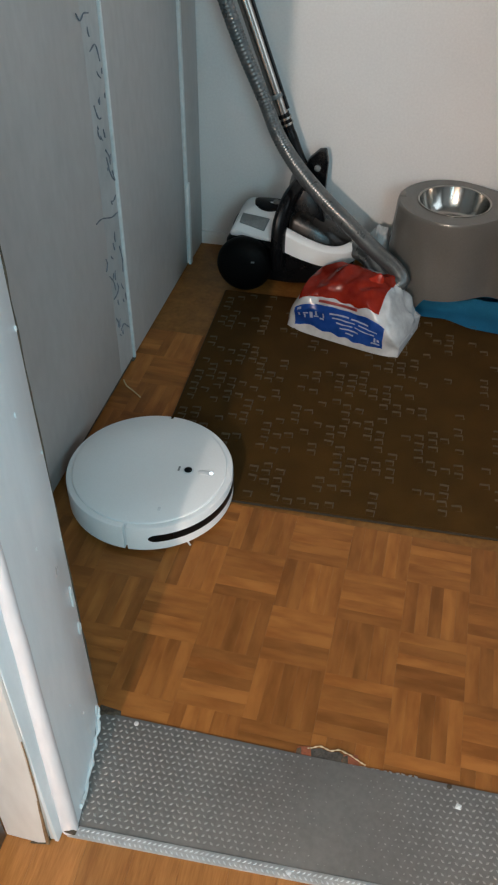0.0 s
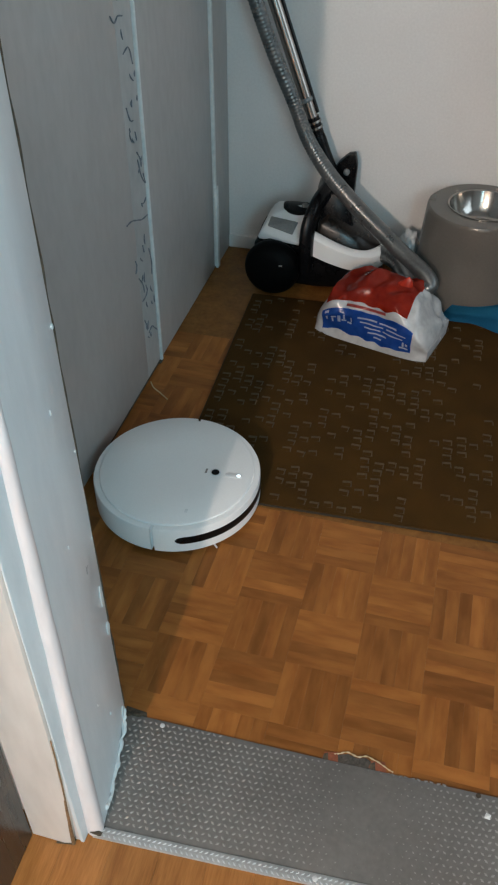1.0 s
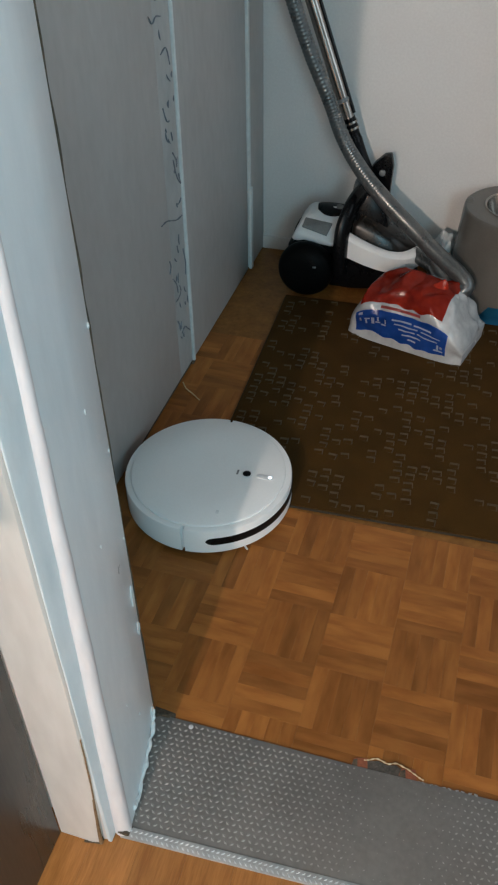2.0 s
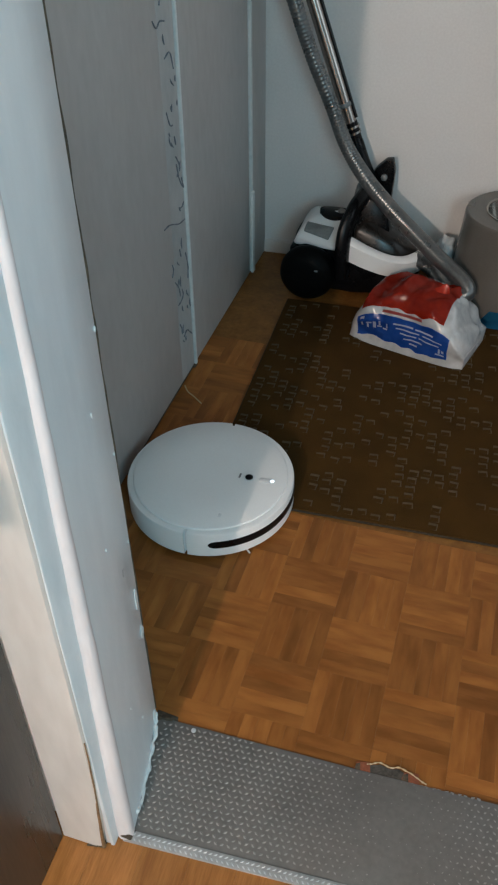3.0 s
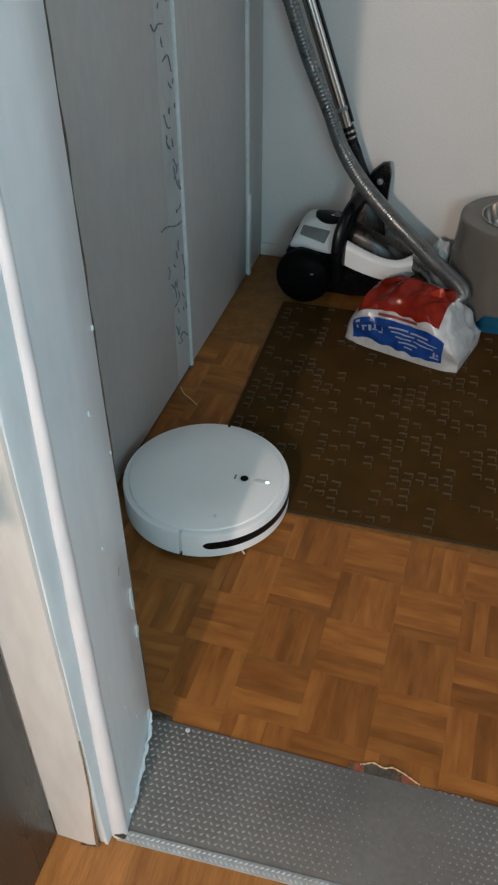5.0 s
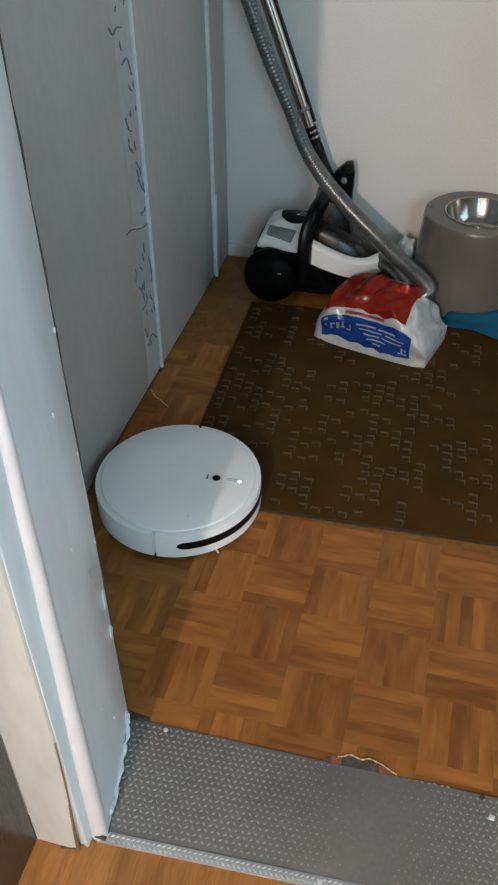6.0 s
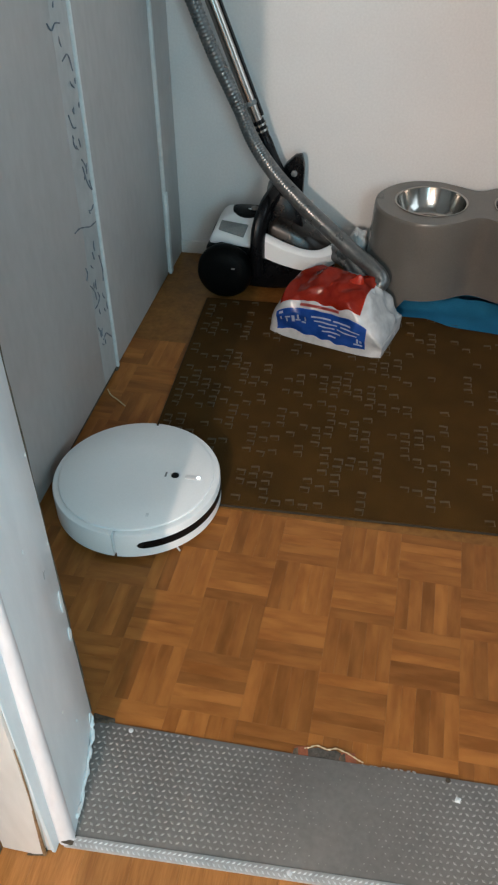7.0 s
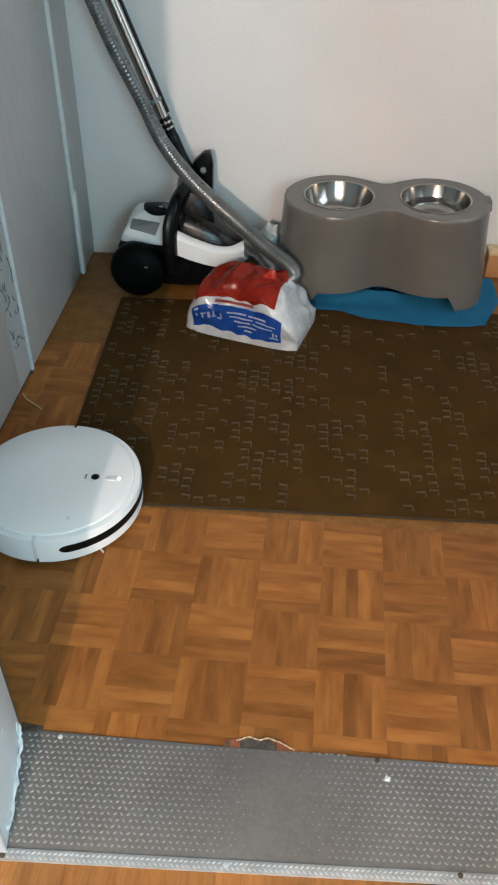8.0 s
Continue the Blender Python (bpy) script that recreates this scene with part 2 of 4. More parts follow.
def tube(path, radius, n=14, bm=None, flat=1.0):
    """A round (or flattened) rod along path; radius may be a function of the step."""
    path = [Vector(q) for q in path]
    loops, ref = [], Vector((0.31, 0.9, 0.21)).normalized()
    for i, q in enumerate(path):
        t = (path[min(i + 1, len(path) - 1)] - path[max(i - 1, 0)]).normalized()
        s = (ref - t * ref.dot(t)).normalized()
        ref = s
        w = t.cross(s)
        r = radius(i) if callable(radius) else radius
        loops.append([q + r * (math.cos(2 * math.pi * k / n) * s + flat * math.sin(2 * math.pi * k / n) * w) for k in range(n)])
    return rings(loops, True, True, True, bm)


def bumpy(bm, amount, scale, seed=0.0):
    for v in bm.verts:
        v.co += amount * noise.noise_vector(v.co * scale + Vector((seed, seed, seed)))
    return bm

# ---- the shell of the room and the hall ----
BACK, HIGH = 1.675, 2.5


def left_x(y):
    return -0.287 + 0.0215 * y


solid("wall_north", box(-0.45, 2.2, BACK, BACK + 0.12, -0.02, HIGH), M_WALL, "off-white painted back wall", "wall")
east = solid("wall_east", box(2.0, 2.12, 0.0, 0.40, -0.02, HIGH), M_WALL, "off-white painted side wall with a window", "wall")
for q in ((1.40, BACK, -0.02, HIGH), (0.40, 1.40, -0.02, 0.70), (0.40, 1.40, 1.70, HIGH)):
    part("wall_piece", box(2.0, 2.12, q[0], q[1], q[2], q[3]), M_WALL, east)
win_e = thing("window_2", (2.06, 0.90, 0.70), "unseen window with a narrow white frame", "window", kind="structure")
for q in ((0.40, 0.44, 0.70, 1.70), (1.36, 1.40, 0.70, 1.70), (0.44, 1.36, 0.70, 0.74), (0.44, 1.36, 1.66, 1.70)):
    part("window_frame", box(2.03, 2.09, q[0], q[1], q[2], q[3], 0.004), M_WHITE, win_e)
west = solid("wall_west", prism([(left_x(0) - 0.012, 0.0), (left_x(BACK) - 0.012, BACK), (-0.45, BACK), (-0.45, 0.0)], -0.02, HIGH), M_PANEL, "blue-grey painted panelled side wall", "wall")
for y0, y1, out in ((0.004, 0.992, 0.0), (1.006, 1.513, -0.003), (1.533, 1.672, 0.001)):
    part("panel", prism([(left_x(y0) + out, y0), (left_x(y1) + out, y1), (left_x(y1) - 0.012, y1), (left_x(y0) - 0.012, y0)], 0.012 if y1 < 1 else 0.004, HIGH, 0.0015), M_PANEL, west)
for y0, w in ((0.995, 0.009), (1.516, 0.014)):
    part("batten", bumpy(prism([(left_x(y0) + 0.005, y0), (left_x(y0 + w) + 0.005, y0 + w), (left_x(y0 + w) - 0.012, y0 + w), (left_x(y0) - 0.012, y0)], 0.006, HIGH, 0.003), 0.001, 9), M_STRIP, west, "narrow white-painted cover strip")
# the lower stretch of the far strip is a second, slightly thicker piece
part("batten", bumpy(prism([(left_x(1.51) + 0.009, 1.512), (left_x(1.54) + 0.009, 1.533), (left_x(1.54), 1.535), (left_x(1.51), 1.511)], 0.004, 0.262, 0.003), 0.001, 9), M_STRIP, west, "narrow white-painted cover strip")
# shade inside the foot gap and notch put in as dark-coloured pieces
part("foot_gap", bumpy(prism([(left_x(0.55) - 0.004, 0.55), (left_x(0.99) - 0.003, 0.99), (left_x(0.99) - 0.011, 0.99), (left_x(0.55) - 0.011, 0.55)], 0.0005, 0.0115), 0.0012, 50), M_DARK, west, "dark strip filling the gap below the panel")
part("notch", bumpy(hull([(left_x(0.985) + 0.003, 0.985, 0.001), (left_x(1.004) + 0.004, 1.004, 0.001), (left_x(0.985) - 0.004, 0.985, 0.013), (left_x(1.004) - 0.004, 1.004, 0.011), (left_x(0.985) - 0.006, 0.985, 0.001), (left_x(1.004) - 0.006, 1.004, 0.001)]), 0.0015, 60), M_DARK, west, "dark lump in place of a broken notch at the strip's foot", None)
solid("baseboard", box(left_x(BACK), 2.0, BACK - 0.010, BACK, 0.0, 0.042, 0.003), M_WALL, "low baseboard painted like the wall", "baseboard")
# the wall between hall and room, with the doorway through it
DOOR_R, HEAD = 0.88, 2.05
wall_s = solid("wall_south", box(-1.3, -0.012, -0.19, 0.0, -0.02, HIGH), M_WALL, "painted wall with the doorway", "wall")
part("lintel", box(-0.012, DOOR_R, -0.19, 0.0, HEAD, HIGH), M_WALL, wall_s)
part("pier", box(DOOR_R, 2.12, -0.19, 0.0, -0.02, HIGH), M_WALL, wall_s)
solid("hall_wall_west", box(-1.4, -1.3, -4.7, -0.19, -0.02, HIGH), M_HALLW, "painted hall wall", "wall")
solid("hall_wall_south", box(-1.3, 1.3, -4.7, -4.6, -0.02, HIGH), M_HALLW, "painted hall wall", "wall")
hall_e = solid("hall_wall_east", box(1.3, 1.42, -1.5, -0.19, -0.02, HIGH), M_HALLW, "painted hall wall with an unseen window", "wall")
for q in ((-4.7, -3.1, -0.02, HIGH), (-3.1, -1.5, -0.02, 0.85), (-3.1, -1.5, 1.95, HIGH)):
    part("wall_piece", box(1.3, 1.42, q[0], q[1], q[2], q[3]), M_HALLW, hall_e)
solid("ceiling", box(-1.4, 2.12, -4.7, BACK + 0.12, HIGH, HIGH + 0.1), M_CEIL, "white ceiling", "ceiling")
solid("subfloor", box(-1.4, 2.12, -4.7, BACK + 0.12, -0.06, -0.0095), M_UNDER, "dark screed under the wooden floors", "floor")

# ---- the door lining on the near side ----
def leaning(loop0, loop1, n=24, wobble=0.0007):
    """An upright board whose outline (x, y) goes from loop0 at the floor to loop1 at one metre, and on."""
    loops = []
    for k in range(n + 1):
        z = 0.003 + (HEAD - 0.003) * k / n
        loops.append([(a[0] + (b[0] - a[0]) * z, a[1] + (b[1] - a[1]) * z, z) for a, b in zip(loop0, loop1)])
    return bumpy(rings(loops, True, True, True), wobble, 9)


frame_ob = solid("door_frame", leaning([(0.0285, -0.190), (0.026, -0.170), (0.012, -0.085), (-0.0035, -0.003), (-0.006, 0.0), (-0.014, 0.0), (-0.014, -0.190)],
                                       [(0.0165, -0.160), (0.0145, -0.145), (0.004, -0.075), (-0.0075, -0.003), (-0.010, 0.0), (-0.018, 0.0), (-0.014, -0.160)]), M_JAMB, "blue-white painted door lining with chipped edges", "door frame")
part("bead", bumpy(tube([(0.0175 - 0.007 * z, -0.1925 + 0.031 * z, z) for z in [0.005 + 0.0487 * k for k in range(43)]], lambda i: max(0.005, 0.0132 - 0.0066 * 0.0487 * i), 16), 0.0010, 13), M_BEAD, frame_ob, "rounded white edge bead")
part("inner_strip", leaning([(0.0075, -0.2165), (0.0085, -0.215), (0.0085, -0.185), (0.003, -0.185), (0.003, -0.2165)], [(0.0095, -0.2165), (0.0105, -0.215), (0.0105, -0.155), (0.003, -0.155), (0.003, -0.2165)], 28, 0.0012), M_INNER_SHADED, frame_ob, "blue-white inner strip with its shade painted in")
loops = []
for k in range(41):
    z = 0.003 + (HEAD + 0.05) * (k / 40) ** 1.6
    xr, xl = 0.0075 - 0.0165 * math.exp(-z / 0.11), -0.0745 + 0.018 * z
    loops.append([(x, y, z) for x, y in ((xl, -0.150), (xl, -0.217), (xl + 0.003, -0.222), (xr - 0.012, -0.2235), (xr - 0.002, -0.2215), (xr, -0.2185), (xr, -0.150))])
casing = part("casing", bumpy(rings(loops, True, True, True), 0.0006, 8), M_CASING, frame_ob, "cream painted casing board")
part("crack", bumpy(tube(curve_points([(-0.0070, -0.2205, 0.001), (-0.0050, -0.220, 0.05), (-0.0015, -0.2200, 0.11), (0.0030, -0.2195, 0.19), (0.0062, -0.2190, 0.30)], 10), lambda i: 0.0034 - 0.00006 * i, 6), 0.0005, 30), M_CRACK, frame_ob, "brown crack between casing and lining")
part("bare_patch", bumpy(hull([(-0.006, -0.214, 0.002), (0.004, -0.2135, 0.002), (0.004, -0.213, 0.08), (0.002, -0.213, 0.12), (-0.003, -0.214, 0.06), (0.0, -0.200, 0.05)]), 0.0008, 40), M_CASING, frame_ob, "bare cream wood by the crack")
part("lining", box(DOOR_R - 0.012, DOOR_R, -0.186, 0.0, 0.006, HEAD, 0.002), M_JAMB, frame_ob)
part("head_lining", box(0.02, DOOR_R - 0.012, -0.186, 0.0, HEAD - 0.012, HEAD, 0.002), M_JAMB, frame_ob)


def jamb_x(y, z=0.0):
    y0, x0 = -0.170 + 0.025 * z, 0.026 - 0.0115 * z
    return x0 + (-0.0035 - 0.004 * z - x0) * (y - y0) / (-0.003 - y0)


random.seed(4)
for y, z, w, h in ((-0.006, 0.775, 0.004, 0.006), (-0.014, 0.335, 0.010, 0.038), (-0.010, 0.255, 0.010, 0.026), (-0.008, 0.60, 0.002, 0.005), (-0.06, 0.70, 0.0012, 0.006), (-0.008, 0.445, 0.002, 0.005),
                   (-0.014, 0.030, 0.014, 0.03), (-0.07, 0.12, 0.0025, 0.004), (-0.11, 0.21, 0.002, 0.003), (-0.09, 0.52, 0.002, 0.004)):
    pts = []
    for k in range(9):
        a = 2 * math.pi * k / 9
        q = random.uniform(0.7, 1.15)
        yy, zz = min(-0.002, y + w * 0.6 * q * math.cos(a)), max(0.004, z + h * 0.6 * q * math.sin(a))
        for d in (0.0002, 0.0012 if k % 2 else 0.0018):
            pts.append((jamb_x(yy, zz) + d, yy, zz))
    part("chip", hull(pts), M_CHIP, frame_ob, "chipped paint showing pale filler", None)
# thin dark strip drawn along the lining's uneven back edge
part("worn_arris", bumpy(tube([(-0.0050 - 0.004 * z, 0.0005, z) for z in [0.03 + 0.0125 * k for k in range(160)]], lambda i: 0.0016 + 0.0006 * math.sin(i * 0.9) * math.sin(i * 0.23), 6), 0.0013, 24), M_DARK, frame_ob, "dark strip along the lining's chipped back edge")
part("filler_ridge", bumpy(tube(curve_points([(0.026, -0.168, 0.020), (0.024, -0.15, 0.010), (0.017, -0.105, 0.009), (0.010, -0.06, 0.011), (0.004, -0.025, 0.016), (0.000, -0.008, 0.030)], 9), lambda i: 0.0034 + 0.0016 * math.sin(i * 1.3) * math.sin(i * 0.37), 8), 0.003, 70), M_CHIP, frame_ob, "ragged pale filler along the foot", 60)
# solid dark-coloured lumps stand in for the open gaps at the foot
part("gap_dirt", bumpy(hull([(0.012, -0.198, 0.001), (0.03, -0.204, 0.001), (0.032, -0.186, 0.001), (0.014, -0.207, 0.020), (0.026, -0.2035, 0.022), (0.03, -0.190, 0.012)], 0.002), 0.002, 60), M_DARK, frame_ob, "dark broken foot of the lining")
part("gap_dirt", bumpy(hull([(-0.034, -0.2275, 0.0005), (-0.006, -0.2235, 0.0005), (-0.004, -0.21, 0.0005), (-0.03, -0.215, 0.006), (-0.008, -0.217, 0.006)], 0.001), 0.0015, 60), M_DARK, frame_ob, "dark lump filling the gap under the casing")
part("gap_dirt", bumpy(hull([(-0.008, -0.004, 0.0005), (0.034, -0.004, 0.0005), (0.03, 0.010, 0.0005), (-0.008, 0.014, 0.0005), (0.0, 0.0, 0.006), (0.014, 0.0, 0.0045)], 0.001), 0.0015, 60), M_DARK, frame_ob, "dark lump filling the gap at the lining's foot")

# ---- an open dark door beside the casing ----
leaf = solid("door_1", leaning([(-0.072, -0.2245), (-0.072, -1.02), (-0.114, -1.02), (-0.114, -0.2245)], [(-0.054, -0.2245), (-0.054, -1.02), (-0.096, -1.02), (-0.096, -0.2245)], 8, 0.0), M_DOOR, "dark-stained door standing open beside the casing", "door")
handle_b = part("door_handle", tube(curve_points([(-0.056, -0.96, 1.03), (-0.012, -0.96, 1.03), (-0.006, -0.945, 1.03), (-0.006, -0.85, 1.03)], 6), 0.008, 10), M_STEEL, leaf, "steel lever handle")

# ---- the lamp under the hall ceiling ----
bulb = thing("ceiling_lamp", (LAMP[0], LAMP[1], HIGH), "bare warm bulb in a white socket on the ceiling", "lamp")
part("socket", turned([(0.05, 0.0), (0.05, -0.012), (0.022, -0.03), (0.02, -0.14), (0.016, -0.15)], (LAMP[0], LAMP[1], HIGH)), M_WHITE, bulb)
part("bulb", turned([(0.012, -0.151), (0.014, -0.16), (0.016, -0.17), (0.01, -0.178)], (LAMP[0], LAMP[1], HIGH), 20), M_BULB, bulb)
# added window opening round the hall fill light, out of view
win = thing("unseen_window_1", (1.36, -2.3, 0.85), "unseen window with a narrow white frame", "window", kind="structure")
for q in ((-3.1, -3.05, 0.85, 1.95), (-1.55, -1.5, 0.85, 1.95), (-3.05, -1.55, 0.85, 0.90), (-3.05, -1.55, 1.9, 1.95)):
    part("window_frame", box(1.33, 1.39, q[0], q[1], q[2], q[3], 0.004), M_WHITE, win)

# ---- the metal plate across the threshold ----
plate = solid("threshold_plate", prism([(0.016, -0.196), (DOOR_R - 0.012, -0.174), (DOOR_R - 0.012, -0.004), (0.426, -0.004), (0.336, -0.004), (0.012, 0.001), (-0.008, -0.010)], 0.0, 0.0025, 0.0006), M_ALU, "grey chequered aluminium plate across the doorway", "threshold")
part("front_lip", prism([(0.017, -0.206), (DOOR_R - 0.012, -0.184), (DOOR_R - 0.012, -0.1665), (0.020, -0.1885)], 0.0, 0.0042, 0.0012), M_LIP, plate, "bent front lip")
bm = bmesh.new()
random.seed(23)
for j in range(19):
    for i in range(88):
        x = 0.012 + 0.0100 * i + (0.0050 if j % 2 else 0)
        y = -0.177 + 0.0094 * j + 0.026 * (x - 0.02)
        if y > -0.004 or x > DOOR_R - 0.02 or x < 0.012 - 0.1 * (y + 0.1):
            continue
        a = radians(38 if (i + j) % 2 else 142)
        c, s = math.cos(a), math.sin(a)
        lowered = math.exp(-((x - 0.42) / 0.16) ** 2)  # studs stand lower round the middle of the doorway
        top = bm.verts.new((x, y, 0.0037 - 0.0011 * lowered - random.uniform(0.0, 0.0003)))
        base = [bm.verts.new((x + u * c - v * s, y + u * s + v * c, 0.0022)) for u, v in ((0.0050, 0), (0, 0.0028), (-0.0050, 0), (0, -0.0028))]
        for k in range(4):
            bm.faces.new((base[k], base[(k + 1) % 4], top))
tagged(part("chequer_studs", bm, M_STUD_GLINT, plate, "small raised diamond studs"), kind="stuff")
bm = bmesh.new()
for i in range(210):
    x = 0.026 + 0.0040 * i
    y = -0.1975 + 0.026 * (x - 0.02) + (0.0036 if i % 2 else -0.0036)
    if x > DOOR_R - 0.02:
        break
    a = radians(40 if i % 2 else 140)
    c, sn = math.cos(a), math.sin(a)
    base = [bm.verts.new((x + u * c - v * sn, y + u * sn + v * c, 0.0040)) for u, v in ((0.0042, 0), (0, 0.0020), (-0.0042, 0), (0, -0.0020))]
    ridge = [bm.verts.new((x + u * c, y + u * sn, 0.0053)) for u in (0.0022, -0.0022)]
    for f in ((base[0], base[1], ridge[1], ridge[0]), (base[1], base[2], ridge[1]), (base[2], base[3], ridge[0], ridge[1]), (base[3], base[0], ridge[0])):
        bm.faces.new(f)
tagged(part("lip_studs", bm, M_ALUB, plate, "bright studs along the lip", None), kind="stuff")
for x, y in ((0.063, -0.008), (0.579, -0.008), (0.352, -0.188), (0.69, -0.176)):
    part("screw", turned([(0.0042, 0.0), (0.004, 0.001), (0.0025, 0.0017)], (x, y, 0.004 if y < -0.1 else 0.0025), 12), M_ALUB if x < 0.5 else M_DARK, plate, "screw head")
part("paint_fleck", bumpy(hull([(0.586, -0.042, 0.002), (0.598, -0.044, 0.002), (0.6, -0.034, 0.002), (0.59, -0.030, 0.002), (0.594, -0.038, 0.005)]), 0.001, 80), M_CHIP, plate, "small white paint fleck", None)
hole = thing("floor_gap", (0.397, 0.004, 0.0), "torn gap in the parquet behind the metal plate", "gap", kind="structure")
part("filler", bumpy(prism([(0.362, 0.001), (0.434, 0.002), (0.432, 0.013), (0.417, 0.020), (0.403, 0.016), (0.388, 0.020), (0.368, 0.014)], 0.0001, 0.0014), 0.0006, 60), M_GAP, hole)
for x0, x1, y1 in ((0.346, 0.374, 0.019), (0.422, 0.452, 0.020)):
    part("cavity", bumpy(prism([(x0, 0.001), (x1, 0.0), (x1 - 0.004, y1), (x0 + 0.004, y1 * 0.8)], 0.0003, 0.0016), 0.001, 70), M_RUST, hole, "reddish brown broken filler", None)
    # the hole's dark depth is a coloured patch lying on the planks
    part("cavity", bumpy(prism([(x0 + 0.002, 0.001), (x0 + 0.012, 0.001), (x0 + 0.010, y1 * 0.8), (x0 + 0.003, y1 * 0.6)], 0.0003, 0.0022), 0.001, 70), M_DARK, hole, "dark raised patch in place of a broken hole", None)
part("torn_edge", bumpy(tube(curve_points([(0.366, 0.015, 0.001), (0.374, 0.018, 0.002), (0.388, 0.0225, 0.002), (0.403, 0.0185, 0.002), (0.418, 0.0225, 0.002), (0.436, 0.0175, 0.002), (0.452, 0.010, 0.0015), (0.462, 0.006, 0.001)], 6), lambda i: 0.0011 + 0.0006 * math.sin(i * 1.7), 6), 0.0008, 90), M_TORN, hole, "pale splintered wood edge", None)
hole.location = (0.381, -0.002, 0.0)

# ---- door mat ----
mat_ob = thing("door_mat", (0.55, 0.96, 0.0), "dark brown ribbed mat with small raised tufts on the parquet", "mat")
corners = [(-0.094, 0.536), (1.28, 0.552), (1.27, 1.388), (-0.104, 1.384)]
part("mat_base", prism([(-0.098, 0.532), (1.284, 0.548), (1.274, 1.390), (-0.108, 1.388)], 0.0005, 0.004, 0.001), M_MATEDGE, mat_ob, "dark rubber edging")
part("mat_surface", prism([(-0.095, 0.5355), (1.281, 0.5515), (1.271, 1.387), (-0.105, 1.385)], 0.004, 0.0072, 0.0012), M_MAT, mat_ob)
random.seed(11)
bm = bmesh.new()
for i in range(45):
    run = 0
    for j in range(32):
        x, y = -0.080 + 0.0300 * i, 0.552 + 0.0262 * j + (0.008 if i % 2 else 0.0)
        if run > 0:
            run -= 1
            keep = True
        else:
            # fewer tufts right and far, where light picks them out less
            keep = random.random() < (0.36 if x < 0.45 else 0.22) * (1.0 if y < 1.05 else 0.75)
            if keep and random.random() < 0.22:
                run = random.choice((1, 2, 3))
        if not keep or y > 1.372:
            continue
        x += random.uniform(-0.003, 0.003)
        y += random.uniform(-0.002, 0.002) + 0.011 * (x + 0.09)
        w, h = random.uniform(0.0096, 0.0114), random.uniform(0.0086, 0.0104)
        rot = random.uniform(-0.12, 0.12)
        c, sn = math.cos(rot), math.sin(rot)
        tall = random.uniform(0.0026, 0.0040)
        # a square of pile that rises to its far side
        lo = [bm.verts.new((x + c * u * w - sn * v * h, y + sn * u * w + c * v * h, 0.0070)) for u, v in ((-1, -1), (1, -1), (1, 1), (-1, 1))]
        hi = [bm.verts.new((x + c * u * w - sn * v * h, y + sn * u * w + c * v * h, 0.0070 + tall * q)) for u, v, q in ((-0.9, -0.8, 0.05), (0.75, -0.8, 0.12), (0.75, 0.35, 0.30), (-0.9, 0.35, 0.18), (0.9, -0.75, 0.75), (0.9, 0.8, 1.0), (-0.85, 0.8, 0.85))]
        # lamp-lit rims get the paler colour, the inner square stays mat-coloured
        for f in ((0, 1, 2, 3), (1, 4, 5, 2), (3, 2, 5, 6)):
            bm.faces.new([hi[k] for k in f]).material_index = 1 if f[0] == 0 else 0
        for f in ((lo[0], lo[1], hi[4], hi[1], hi[0]), (lo[1], lo[2], hi[5], hi[4]), (lo[2], lo[3], hi[6], hi[5]), (lo[3], lo[0], hi[0], hi[3], hi[6])):
            bm.faces.new(f)
tagged(part("tuft_field", bm, (M_TUFT_LIT, M_MAT), mat_ob, "raised tufts, their lit rims painted paler", 60), kind="stuff")

# ---- robot vacuum ----
RX, RY, RR = -0.071, 0.524, 0.1765
robot = thing("robot_vacuum", (RX, RY, 0.0), "round white robot vacuum cleaner on the parquet", "robot vacuum")


def arc_shell(r_out, r_in, z0, z1, a0, a1, n=48, lip=0.004):
    loops = []
    for k in range(n + 1):
        a = radians(a0 + (a1 - a0) * k / n)
        prof = [(r_in, z0), (r_out - lip, z0), (r_out, z0 + lip), (r_out, z1 - lip), (r_out - lip * 0.3, z1 - lip * 0.3), (r_out - lip, z1), (r_in, z1)]
        loops.append([(RX + r * math.cos(a), RY + r * math.sin(a), z) for r, z in prof])
    return rings(loops, True, True, True)


part("chassis", turned([(0.150, 0.012), (0.166, 0.014), (0.169, 0.02), (0.169, 0.066), (0.166, 0.073)], (RX, RY, 0), 72), M_LGREY, robot, "pale grey inner chassis")
part("shell", arc_shell(RR, 0.160, 0.012, 0.0765, 91.2, 268.8), M_WHITE, robot, "white rear side shell")
bumper = part("bumper", arc_shell(RR, 0.160, 0.012, 0.0765, -88.8, 88.8), M_WHITE, robot, "white front bumper")
slit = []
for k in range(-60, 61):
    e = max(0.0, (abs(k) - 55) / 5)
    h, a = 0.0094 * math.sqrt(max(0.02, 1 - e * e)), radians(75 * k / 60)
    slit.append([(RX + r * math.cos(a), RY + r * math.sin(a), 0.047 + q * h) for r, q in ((RR - 0.01, -1), (RR + 0.0006, -1), (RR + 0.0010, -0.6), (RR + 0.0010, 0.6), (RR + 0.0006, 1), (RR - 0.01, 1))])
part("window_slit", rings(slit, True, True, True), M_BLACK, bumper, "glossy black sensor slit")
top = part("top_cover", turned([(0.1615, 0.070), (0.1635, 0.0765), (0.1628, 0.0800), (0.160, 0.0815), (0.080, 0.0822), (0.0, 0.0823)], (RX, RY, 0), 80, True, False), M_WHITE, robot, "smooth white top disc")
